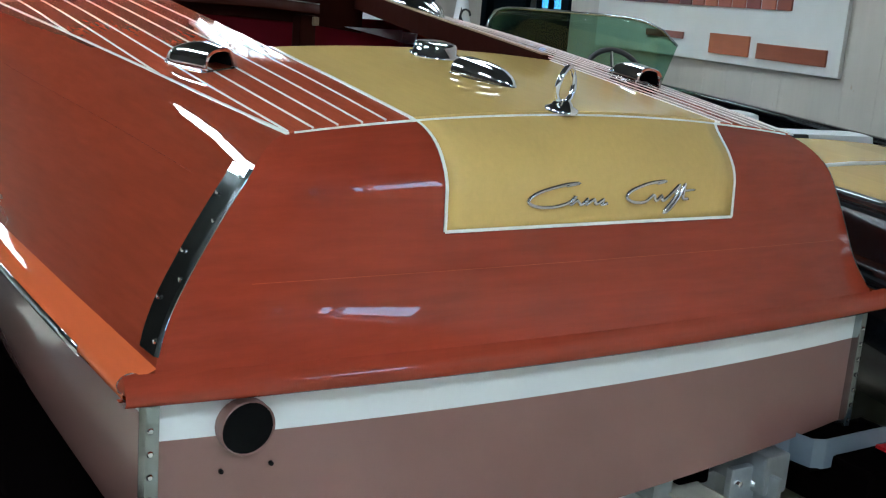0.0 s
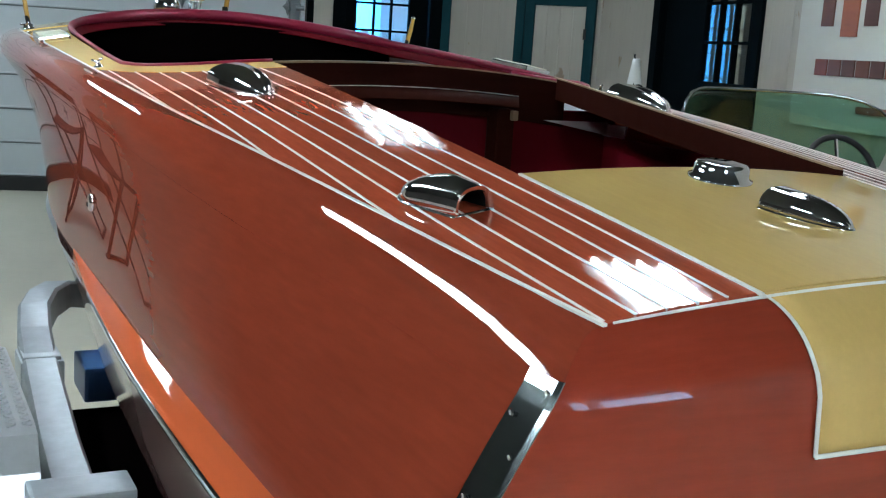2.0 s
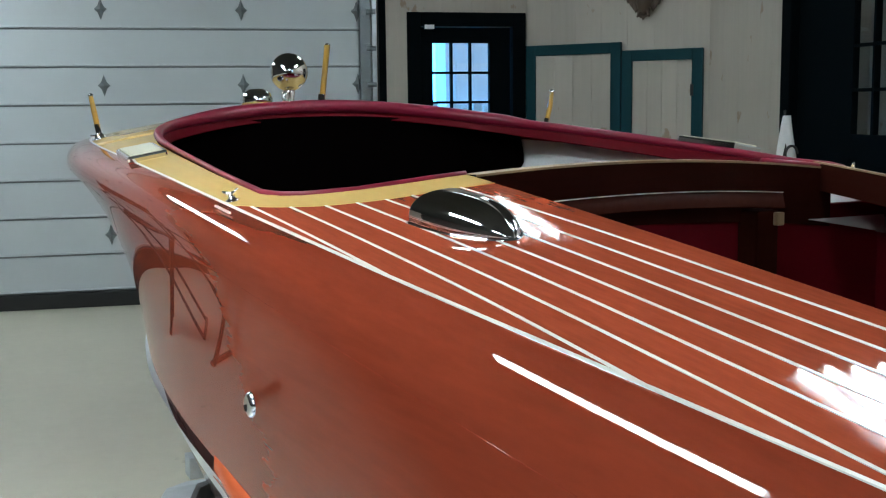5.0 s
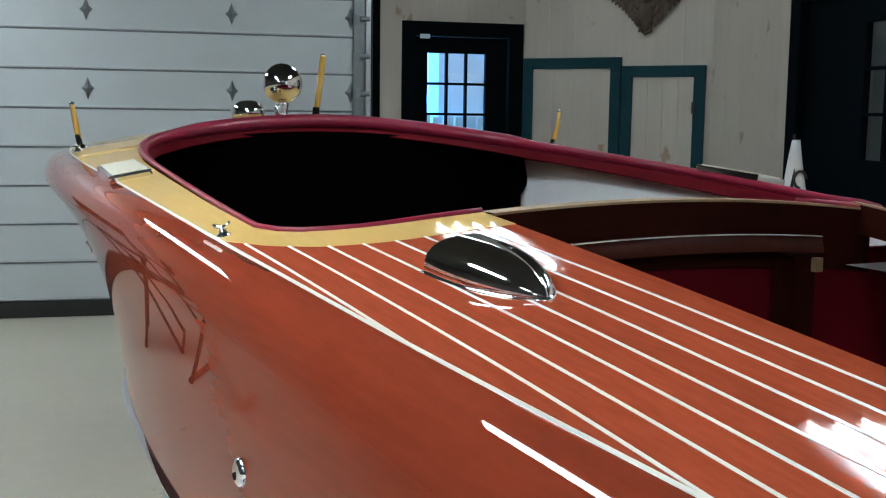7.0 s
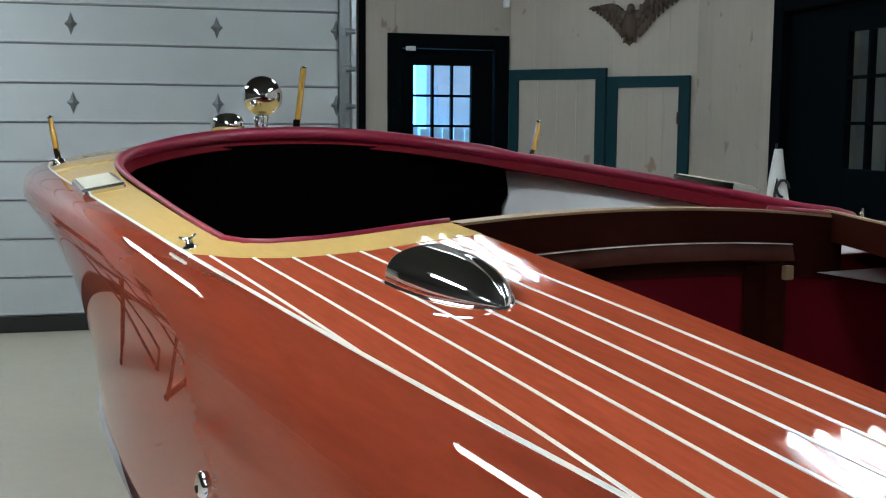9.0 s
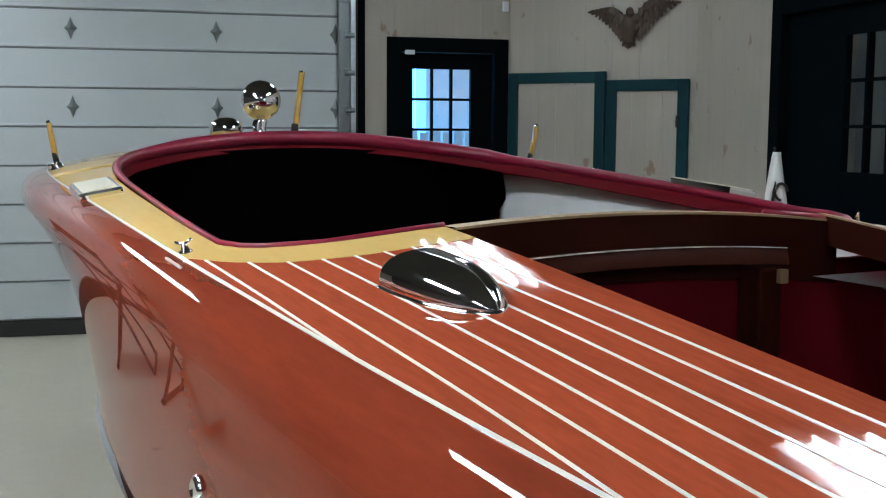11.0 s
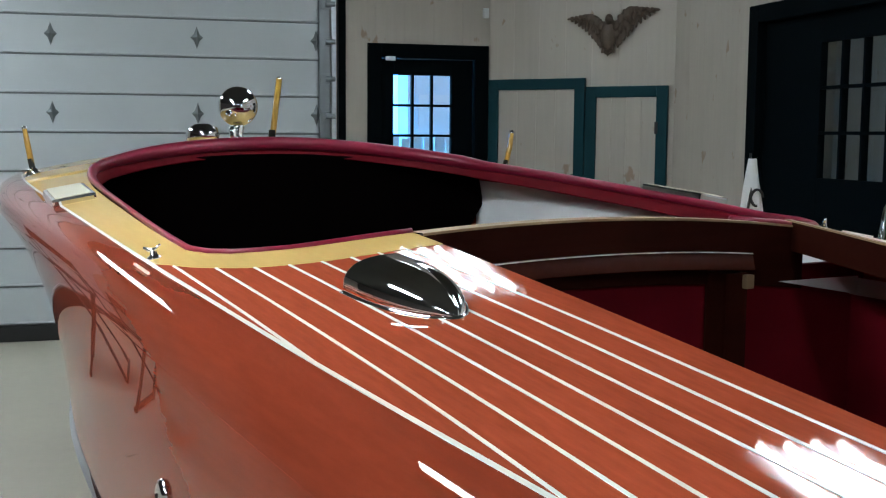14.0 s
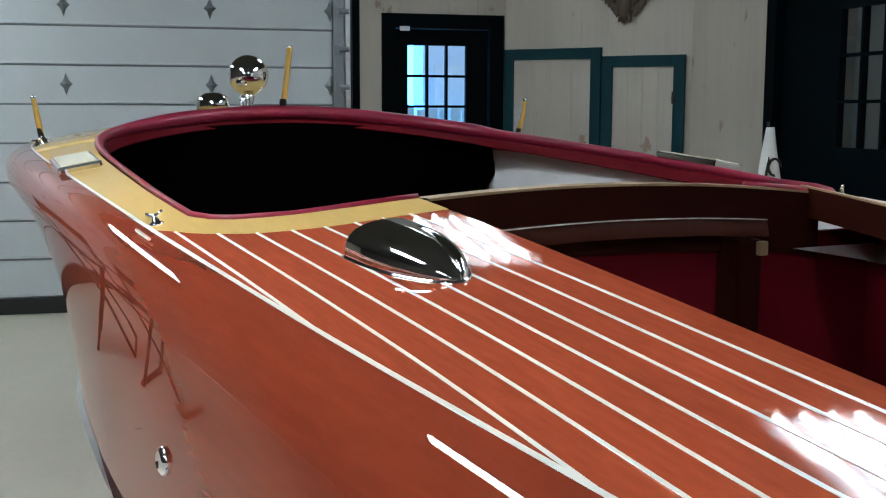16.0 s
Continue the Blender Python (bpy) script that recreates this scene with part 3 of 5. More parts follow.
chine_x = curve((0, 0.880), (0.8, 0.885), (1.5, 0.878), (2.2, 0.845), (3.0, 0.72), (4.0, 0.40), (4.8, 0.12), (LEN, 0.005))
chine_z = curve((0, 0.315), (0.8, 0.33), (1.5, 0.37), (2.2, 0.40), (3.0, 0.48), (4.0, 0.60), (LEN, 0.72))
keel_z = curve((0, 0.265), (2.0, 0.25), (3.5, 0.28), (4.5, 0.40), (LEN, 0.68))
bulge = curve((0, 0.018), (0.7, 0.014), (1.4, 0.006), (1.9, 0.0), (2.6, -0.010), (3.2, -0.03), (3.8, -0.06), (4.4, -0.09), (LEN, 0.0))
crown = curve((0, 0.042), (1.0, 0.058), (2.0, 0.075), (4.2, 0.095), (4.6, 0.085), (LEN, 0.02))


def sheer(y):
    return 1.025 + 0.115 * y - 0.011 * y * y


def deck_z(x, y):
    m = max(margin(y), 0.05)
    return sheer(y) + crown(y) * max(0.0, 1 - (x / m) ** 2)


def bez(p, q, r, n):
    return [((1 - t) ** 2 * p[0] + 2 * t * (1 - t) * q[0] + t * t * r[0], (1 - t) ** 2 * p[1] + 2 * t * (1 - t) * q[1] + t * t * r[1]) for t in (i / n for i in range(n + 1))]


NROUND, NSIDE = 8, 12


def section(y):
    """Half section from the margin seam over the shoulder down to the rail: (x, z) pairs."""
    p = (margin(y), sheer(y))
    s = (shoulder(y), sheer(y) - shoulder_drop(y))
    r = (rail_x(y), rail_z(y))
    mid = ((s[0] + r[0]) / 2 + bulge(y), (s[1] + r[1]) / 2)
    # the shoulder runs into the side with no crease
    f = (p[1] - 0.011 - s[1]) / (mid[1] - s[1])
    corner = (max(p[0] + 0.012, min(s[0] + 0.012, s[0] + (mid[0] - s[0]) * f)), p[1] - 0.011)
    return bez(p, corner, s, NROUND) + bez(s, mid, r, NSIDE)[1:]


SEC0 = section(0)


def stern_y(j, u):
    """Where the stern's face lies fore and aft for the j-th point of the section and u = -1..1 across."""
    f = min(1.0, j / NROUND)
    turn = 1 - math.cos(f * math.pi / 2) if f < 1 else 1.0
    flare = max(0.0, (j - NROUND - 7) / (NSIDE - 7)) ** 2
    return 0.03 - 0.055 * math.sin(f * math.pi / 2) ** 2 - 0.055 * (1 - u * u) * f - 0.012 * max(0, j - NROUND) / NSIDE - 0.045 * flare


def stern_point(x, j, off=0.0):
    """A point of the stern's face, off metres proud of it; j may be fractional."""
    i = min(int(j), len(SEC0) - 2)
    f = j - i
    w = SEC0[i][0] * (1 - f) + SEC0[i + 1][0] * f
    z = SEC0[i][1] * (1 - f) + SEC0[i + 1][1] * f
    u = max(-1, min(1, x / w))
    fade = max(0.0, 1 - j / (len(SEC0) - 1)) ** 1.0
    y = stern_y(i, u) * (1 - f) + stern_y(i + 1, u) * f
    tilt = max(0.0, 1 - j / NROUND)
    return Vector((x, y - off * (1 - tilt * 0.7), z + crown(0) * (1 - u * u) * fade + off * tilt))


YS = [0.0, 0.03, 0.08] + [0.15 + 0.1 * i for i in range(56)]
YS = [y for y in YS if y < LEN] + [LEN]


def loft(lines, s):
    """Rows along the boat for each line, a function of the distance from the stern."""
    return sheet([[(s * x, y, z) for x, y, z in row] for row in lines])


for s in (-1, 1):
    grid = []
    for y in YS:
        sec = section(y)
        lag = max(0.0, 1 - y / 0.15)
        grid.append([(s * x, y + lag * stern_y(j, 1.0), z) for j, (x, z) in enumerate(sec)])
    part("hull_side", sheet(grid), MAHOGANY, boat, "glossy orange-red varnished mahogany planking", smooth=True)
    # boot stripe and bottom
    rows_w, rows_b = [], []
    for y in YS:
        x0, z0, x1, z1 = rail_x(y), rail_z(y), chine_x(y), chine_z(y)
        lag = max(0.0, 1 - y / 0.15) * -0.045
        at = lambda f: (s * (x0 + (x1 - x0) * f + 0.008), y + lag, z0 - 0.02 + (z1 - z0 + 0.02) * f)
        fw = 0.055 / max(0.1, z0 - z1)
        rows_w.append([at(0.0), at(fw * 0.6), at(fw)])
        rows_b.append([at(fw), at(0.45), at(0.75), at(0.97), (s * (x1 + 0.006), y + lag, z1), (s * x1 * 0.5, y + lag, (z1 + keel_z(y)) / 2), (0, y + lag, keel_z(y))])
    part("boot_stripe", sheet(rows_w), WHITE, boat, "white painted boot stripe", smooth=True)
    part("bottom", sheet(rows_b), BOTTOM, boat, "glossy mauve-brown bottom paint", smooth=True)
    # rubbing rail along the waterline, tapering forward
    rows = []
    for y in [y for y in YS if y < 2.2]:
        out = 0.045 * max(0.0, 1 - (y / 2.16) ** 3.2) + 0.002
        x, z = rail_x(y), rail_z(y)
        lag = max(0.0, 1 - y / 0.15) * -0.075
        rows.append([(s * (x - 0.006), y + lag, z + 0.016), (s * (x + out * 0.3), y + lag, z + 0.006), (s * (x + out * 0.85), y + lag, z - 0.008), (s * (x + out), y + lag, z - 0.018),
                     (s * (x + out), y + lag, z - 0.030), (s * (x + out * 0.8), y + lag, z - 0.036), (s * (x + 0.005), y + lag, z - 0.036)])
    part("rubbing_rail", sheet(rows), RAIL, boat, "bright orange varnished rubbing rail", smooth=True)
    rows = []
    for y in [y for y in YS if 0.1 < y < 1.8]:
        out = 0.045 * max(0.0, 1 - (y / 2.16) ** 3.2)
        x, z = rail_x(y), rail_z(y)
        rows.append([(s * (x + out + 0.004), y, z - 0.016), (s * (x + out + 0.006), y, z - 0.026), (s * (x + out + 0.002), y, z - 0.036), (s * (x + out - 0.02), y, z - 0.040)])
    part("rail_moulding", sheet(rows, 0.004, (-s, 0, 0)), CHROME, boat, "bright metal moulding under the rail", smooth=True)

part("stem", tube([(0, LEN - 0.01, 0.6), (0, LEN - 0.01, 0.9), (0, LEN - 0.01, 1.30)], 0.06, 12), MAHOGANY, boat, "varnished mahogany stem", smooth=True)

# stern
NX = 33
J = len(SEC0) - 1
rows = [[stern_point(SEC0[j][0] * (2 * i / (NX - 1) - 1), j) for i in range(NX)] for j in range(J + 1)]
part("transom", sheet(rows), TRANSOM, boat, "deep red varnished mahogany transom", smooth=True)
rows = []
for k, (dz, dy) in enumerate(((0.012, 0.004), (0.0, -0.012), (-0.012, -0.018), (-0.028, -0.020), (-0.036, -0.014), (-0.036, 0.03))):
    rows.append([])
    for i in range(NX):
        u = 2 * i / (NX - 1) - 1
        x = u * (SEC0[J][0] + 0.050)
        y = stern_y(J, u) + dy
        rows[-1].append((x, y, SEC0[J][1] + dz))
part("stern_rail", sheet(rows), TRANSOM, boat, "rounded mahogany rail across the stern", smooth=True)


def stern_low(z0, z1, mat, name, label):
    rows = []
    for z in (z0, (z0 * 2 + z1) / 3, (z0 + 2 * z1) / 3, z1):
        row = []
        for i in range(NX):
            u = 2 * i / (NX - 1) - 1
            zz = z if z > 0.35 else max(z, keel_z(0) + (chine_z(0) - keel_z(0)) * abs(u))
            row.append((u * 0.884, stern_y(J, u) + 0.03, zz))
        rows.append(row)
    return part(name, sheet(rows), mat, boat, label, smooth=True)


stern_low(0.618, 0.532, WHITE, "boot_stripe", "white painted boot stripe across the stern")
stern_low(0.532, 0.26, BOTTOM, "bottom", "mauve-brown painted lower transom")
# rounded rail ends and dull corner strips under the rail
for s in (-1, 1):
    bm = bmesh.new()
    bmesh.ops.create_uvsphere(bm, u_segments=20, v_segments=12, radius=1.0, matrix=Matrix.Translation((s * 0.906, -0.058, 0.634)) @ Matrix.Diagonal((0.040, 0.042, 0.021, 1)))
    part("rail_end", bm, MAHOGANY, boat, "rounded varnished end of the rail", smooth=True)
    strip = part("corner_strip", box(s * 0.893 - 0.009, s * 0.893 + 0.013, -0.072, -0.03, 0.30, 0.605, 0.004), STEEL, boat, "dull metal corner strip with screws")
    for k in range(7):
        part("screw", lathe([(0, 0.003), (0.004, 0.0025), (0.006, 0)], 8, Matrix.Translation((s * 0.895, -0.0722, 0.56 - 0.04 * k)) @ pose(0, 0, 0, 90)), CHROME, strip)

# blonde stern panel with an ivory border and script of plain bright strokes
PW, PJ = 0.366, NROUND + 3.35


def panel_x(j):
    return PW + 0.028 * max(0.0, 1 - j / 5.0) ** 2


js = [PJ * i / 18 for i in range(19)]
part("stern_panel", sheet([[stern_point(panel_x(j) * (2 * i / 20 - 1), j, 0.003) for i in range(21)] for j in js], 0.002, (0, 1, 0)), BLONDE, boat, "blonde varnished panel on the transom", smooth=True)
for s in (-1, 1):
    part("panel_border", sheet([[stern_point(s * panel_x(j) + d, j, 0.0055) for d in (-0.003, 0.003)] for j in js], 0.002, (0, 1, 0)), SEAM, boat)
part("panel_border", sheet([[stern_point(PW * (2 * i / 20 - 1), PJ + d, 0.0055) for i in range(21)] for d in (-0.12, 0.12)], 0.002, (0, 1, 0)), SEAM, boat)
part("transom_seam", sheet([[stern_point(-0.635 + 0.98 * 0.635 * 2 * i / 24 + 0.012, 0.6 + d, 0.004) for i in range(25)] for d in (-0.05, 0.35)], 0.002, (0, 0, -1)), SEAM, boat, "ivory seam along the stern edge of the deck")


def script(x0, width, strokes, name="script_ornament"):
    """Bright plain loops standing for the maker's script."""
    for pts, r in strokes:
        line = []
        for u, v in pts:
            p = stern_point(x0 + u * width, NROUND + 1.95 - v * 1.75, 0.010)
            line.append(p)
        fine = []
        for i in range(len(line) - 1):
            a = line[max(i - 1, 0)]
            b, c = line[i], line[i + 1]
            d = line[min(i + 2, len(line) - 1)]
            for k in range(4):
                t = k / 4
                fine.append(0.5 * ((2 * b) + (c - a) * t + (2 * a - 5 * b + 4 * c - d) * t * t + (3 * b - a - 3 * c + d) * t**3))
        fine.append(line[-1])
        part(name, tube(fine, r, 6, ref=(0, -1, 0)), CHROME, boat, "chrome script ornament", smooth=True)


script(-0.195, 0.19, [([(0.45, 0.95), (0.62, 1.05), (0.42, 0.98), (0.12, 0.7), (0.0, 0.35), (0.1, 0.1), (0.3, 0.05), (0.5, 0.22), (0.58, 0.5), (0.52, 0.1), (0.6, 0.3), (0.66, 0.1), (0.74, 0.35), (0.72, 0.1),
                        (0.82, 0.32), (0.85, 0.1), (0.95, 0.3), (0.92, 0.08), (1.0, 0.12)], 0.0042)])
script(0.045, 0.19, [([(0.42, 0.95), (0.55, 1.05), (0.3, 0.95), (0.06, 0.65), (0.0, 0.35), (0.1, 0.12), (0.26, 0.12), (0.38, 0.42), (0.42, 0.15), (0.5, 0.38), (0.52, 0.14), (0.62, 0.4), (0.76, 0.85), (0.7, 0.3),
                       (0.55, -0.35), (0.62, -0.3), (0.76, 0.3), (0.84, 0.9), (0.82, 0.25), (0.9, 0.2)], 0.0042), ([(0.62, 0.48), (0.8, 0.56), (1.0, 0.62)], 0.003)])

# hairline plank seams on the sides and across the stern
for s in (-1, 1):
    for jj, y1 in ((NROUND, 3.2),):
        rows = []
        for y in [0.12 + 0.06 * i for i in range(int((y1 - 0.12) / 0.06))]:
            x, z = section(y)[jj]
            rows.append([(s * (x + 0.0004), y, z + 0.0005), (s * (x + 0.0005), y, z - 0.0005)])
        part("plank_seam", sheet(rows, 0.001, (-s, 0, 0)), TRANSOM, boat, "hairline plank seam")
part("plank_seam", sheet([[stern_point(-0.72 + 1.5 * i / 20, NROUND + 6.3 + d, 0.0006) for i in range(21)] for d in (-0.018, 0.018)], 0.001, (0, 1, 0)), PLANK, boat, "hairline plank seam")

# steel bands up the stern corners
for s in (-1, 1):
    rows = []
    for k in range(17):
        j = NROUND - 2.4 + (NSIDE + 1.1) * k / 16
        i = int(j)
        f = j - i
        w = SEC0[i][0] * (1 - f) + SEC0[i + 1][0] * f
        z = SEC0[i][1] * (1 - f) + SEC0[i + 1][1] * f
        y = stern_y(i, 1) * (1 - f) + stern_y(i + 1, 1) * f
        rows.append([(s * (w + 0.012), y + 0.056, z + 0.004), (s * (w + 0.005), y + 0.005, z), (s * (w + 0.001), y - 0.002, z)])
    b = part("corner_band", sheet(rows, 0.002, (-s, 0, 0)), STEEL, boat, "dull steel corner band with screws")
    for k in range(7):
        p = rows[1 + int(14 * k / 6)][0 if k % 2 else 1]
        part("screw", lathe([(0, 0.003), (0.0035, 0.0025), (0.005, 0)], 8, Matrix.Translation((p[0] + 0.001 * s, p[1] - 0.012 + 0.02 * (k % 2 == 0), p[2])) @ pose(0, 0, 0, 0, 90 * s, 0)), CHROME, b)

# exhaust outlet
# solid plug: black colour gives the darkness inside the pipe
ex = part("exhaust_pipe", tube([(-0.735, -0.088, 0.548), (-0.735, -0.02, 0.548)], 0.0455, 24), BLACK, boat, "round exhaust outlet, its dark bore put in as black", smooth=False)
bm = bmesh.new()
ring = []
for k in range(28):
    a = k * math.tau / 28
    ring.append([(-0.735 + r * math.cos(a), y, 0.548 + r * math.sin(a)) for r, y in ((0.049, -0.04), (0.049, -0.090), (0.047, -0.094), (0.0455, -0.086))])
ring.append(ring[0])
part("exhaust_lip", sheet(ring), BOTTOM, boat, smooth=True)
# black discs stand for the dark of two screw holes
for dx in (-0.045, 0.045):
    part("screw_hole", cyl((-0.735 + dx, -0.092, 0.478), (-0.735 + dx, -0.085, 0.478), 0.004, seg=8), BLACK, boat)

# ---- decks ----
XIN = curve((0, 0.393), (0.3, 0.396), (0.65, 0.400), (1.3, 0.402), (2.1, 0.400))
XINS = curve((0, 0.393), (0.3, 0.396), (0.65, 0.400), (1.3, 0.425), (1.7, 0.49), (2.05, 0.57), (2.1, 0.58))   # starboard edge of the after cockpit
seam_base = curve((0, 0.396), (0.3, 0.392), (0.6, 0.393), (1.2, 0.405), (1.5, 0.409), (2.0, 0.424), (2.2, 0.430))
seam_step = curve((0, 0.0475), (0.3, 0.0515), (0.6, 0.0530), (1.2, 0.0520), (1.5, 0.0524), (2.0, 0.0522), (2.2, 0.0522))
seam_x = lambda k, y: seam_base(y) + seam_step(y) * k if k else XIN(y)
arc = curve((0.36, 1.945), (0.50, 1.945), (0.613, 1.952), (0.66, 1.965), (0.705, 1.985), (0.747, 2.011), (0.786, 2.052), (0.823, 2.099), (0.862, 2.18))
fore = curve((0.36, 2.075), (0.55, 2.078), (0.62, 2.088), (0.668, 2.105), (0.715, 2.128), (0.756, 2.165), (0.792, 2.22), (0.865, 2.25))


def deck_strip(name, xa, xb, y0, y1, mat, s, label="", lift=0.0, thick=0.015, n=24, across=3, parent=None):
    """A piece of deck between two lines xa(y) and xb(y)."""
    rows = []
    for i in range(n + 1):
        y = y0 + (y1 - y0) * i / n
        a, b = xa(y), xb(y)
        rows.append([(s * (a + (b - a) * k / across), y, deck_z(a + (b - a) * k / across, y) + lift) for k in range(across + 1)])
    return part(name, sheet(rows, thick), mat, parent or boat, label, smooth=False)


for s in (-1, 1):
    for k in range(10):
        edge = XINS if s > 0 else XIN
        lo = lambda y, k=k, edge=edge: min(max(seam_x(k, y), edge(y)), margin(y) - 0.0005)
        hi = lambda y, k=k, edge=edge: min(max(seam_x(k + 1, y), edge(y) + 0.001), margin(y))
        # where the plank dies into the margin
        y0 = 0.03
        while y0 < 2.1 and seam_x(k, y0) > margin(y0) - 0.002:
            y0 += 0.01
        y1 = arc(min(0.86, seam_x(k, 2.05) + 0.052)) + 0.004
        if y0 < y1 - 0.05:
            deck_strip("deck_plank", lo, hi, y0, y1, PLANK, s, n=30, across=2)
        if 0 < k:
            ys = y0
            if ys < y1 - 0.05:
                deck_strip("deck_seam", lambda y, k=k: seam_x(k, y) - 0.0023, lambda y, k=k: seam_x(k, y) + 0.0023, ys, max([y for y in [ys + 0.1] + [0.05 * i for i in range(1, 40)] + [arc(seam_x(k, 2.05))] if seam_x(k, y) > edge(y) + 0.008]), SEAM, s, lift=0.0012, thick=0.004, n=30, across=1)
    # margin seam from the stern to the bow
    deck_strip("margin_seam", lambda y: max(margin(y) - 0.0045, 0.0), lambda y: margin(y) + 0.0015, 0.02, 5.45, SEAM, s, "ivory margin seam", lift=0.0016, thick=0.004, n=80, across=1)

# blonde engine hatch
hatch = part("engine_hatch", sheet([[(x, y, deck_z(x, y) + 0.001) for x in [XIN(y) * (2 * i / 16 - 1) for i in range(17)]] for y in [0.03 + 0.62 * i / 16 for i in range(17)]], 0.018), BLONDE, boat, "blonde varnished engine hatch", smooth=False)
for s in (-1, 1):
    deck_strip("hatch_seam", lambda y: XIN(y) - 0.003, lambda y: XIN(y) + 0.003, 0.02, 0.645, SEAM, s, lift=0.003, thick=0.004, n=16, across=1)

# cockpit openings
inner = curve((2.1, 0.69), (2.16, 0.752), (2.22, 0.788), (2.3, 0.797), (2.7, 0.796), (3.4, 0.765), (3.7, 0.715), (3.82, 0.66))


def opening_front(x):
    return 4.08 - 0.24 * (abs(x) / 0.68) ** 2.6


# blonde side decks of the forward cockpit
for s in (-1, 1):
    deck_strip("covering_board", lambda y: inner(y), lambda y: margin(y) - 0.004, 2.13, 3.84, BLONDE, s, "blonde covering board beside the forward cockpit", n=40)
    # the cross piece between the planks and the cockpit
    rows = []
    for i in range(25):
        x0 = 0.40 if s < 0 else 0.57
        x = x0 + (0.865 - x0) * i / 24
        ya = arc(x)
        yb = max(fore(x), ya + 0.02)
        rows.append([(s * x, ya + (yb - ya) * k / 3, deck_z(x, ya + (yb - ya) * k / 3) + 0.001) for k in range(4)])
    part("cross_deck", sheet(rows, 0.018), BLONDE, boat, "blonde deck between the cockpits")
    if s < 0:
        deck_strip("coaming", lambda y: XIN(y) - 0.022, lambda y: XIN(y) - 0.001, 0.655, 2.02, INNER, s, "dark mahogany coaming of the after cockpit, deepened for shade", lift=-0.016, thick=0.05, n=20, across=1)
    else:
        deck_strip("coaming", lambda y: XINS(y) - 0.022, lambda y: XINS(y) - 0.001, 0.655, 2.03, INNER, s, "dark mahogany coaming of the after cockpit, deepened for shade", lift=0.012, thick=0.066, n=20, across=1)
        deck_strip("coaming_cap", lambda y: XINS(y) - 0.022, lambda y: XINS(y) + 0.002, 0.66, 2.06, TANWOOD, s, "worn tan upper edge of the coaming", lift=0.016, thick=0.004, n=20, across=1)
# bow deck
rows = []
for i in range(21):
    u = 2 * i / 20 - 1
    row = []
    for k in range(17):
        f = k / 16
        x0 = u * 0.885
        ya = opening_front(min(abs(x0), 0.70)) if abs(x0) < 0.7 else 3.83
        y = ya + (LEN - 0.02 - ya) * f
        x = u * min(margin(y) - 0.004, 0.885)
        row.append((x, y, deck_z(x, y) + 0.001))
    rows.append(row)
part("bow_deck", sheet(rows, 0.018), BLONDE, boat, "blonde varnished bow deck", smooth=True)

# padded maroon roll round the forward cockpit
pts = []
half_roll = []
for i in range(8):
    x = 0.40 + 0.24 * i / 7
    half_roll.append((x, fore(x), deck_z(x, 2.08) + 0.002))
for x, y in ((0.69, fore(0.69)), (0.735, fore(0.735)), (0.768, fore(0.768)), (0.790, 2.25)):
    half_roll.append((x, y, deck_z(x, y) + 0.002))
for i in range(1, 20):
    y = 2.30 + (3.72 - 2.30) * i / 19
    x = inner(y) - 0.006
    half_roll.append((x, y, deck_z(x, y) + 0.002 + 0.012 * i / 19))
pts = [(-x, y, z) for x, y, z in half_roll]
for i in range(1, 30):
    x = -0.70 + 1.40 * i / 30
    pts.append((x, opening_front(x) - 0.012 - 0.05 * (abs(x) / 0.7) ** 6, deck_z(x, 4.0) + 0.016 * (1 - (x / 0.72) ** 2) + 0.010))
right_roll = [(x, y, z) for x, y, z in half_roll[::-1] if y > 2.3] + [(0.790, 2.25, deck_z(0.79, 2.25) + 0.008), (0.768, 2.185, deck_z(0.768, 2.18) + 0.006), (0.735, 2.145, deck_z(0.735, 2.14) + 0.004), (0.69, 2.115, deck_z(0.69, 2.11) + 0.003), (0.55, 2.08, deck_z(0.55, 2.08) + 0.003), (0.40, 2.075, deck_z(0.40, 2.08) + 0.003)]
pts += right_roll
n = len(half_roll)
radii = [0.0065 if i < n - 8 else min(0.024, 0.0065 + 0.0014 * (i - n + 8)) for i in range(len(pts))]
for i in range(1, 26):
    radii[-i] = min(radii[-i], 0.008 + 0.0004 * i)
part("cockpit_roll", tube(pts, radii, 12), MAROON, boat, "padded maroon vinyl roll round the forward cockpit", smooth=True)
# darker maroon puts the roll's shaded underside into the skirt's colour
part("roll_skirt", sheet([[p, (p[0] * 0.985, p[1], p[2] - 0.022), (p[0] * 0.975, p[1] - (0.01 if abs(p[0]) < 0.69 else 0), p[2] - (0.045 if i > n - 4 else 0.02))] for i, p in enumerate(pts)], 0.004), MAROON_DARK, boat, smooth=True)
# arched header between the cockpits
rows = []
for y, dz in ((2.026, -0.001), (2.026, 0.004), (2.075, 0.004), (2.075, 0.0)):
    rows.append([(x, y, deck_z(x, 2.05) + dz) for x in [-0.40 + 0.98 * i / 24 for i in range(25)]])
part("header_cap", sheet(rows), TANWOOD, boat, "thin worn tan cap of the arched header")
# header reaches down over the shaded zone in the same deepened brown
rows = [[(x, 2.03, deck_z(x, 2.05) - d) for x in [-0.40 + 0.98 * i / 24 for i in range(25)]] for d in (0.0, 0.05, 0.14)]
part("header", sheet(rows, 0.022, (0, 1, 0)), INNER, boat, "dark mahogany arched header of the after cockpit, deepened for shade")
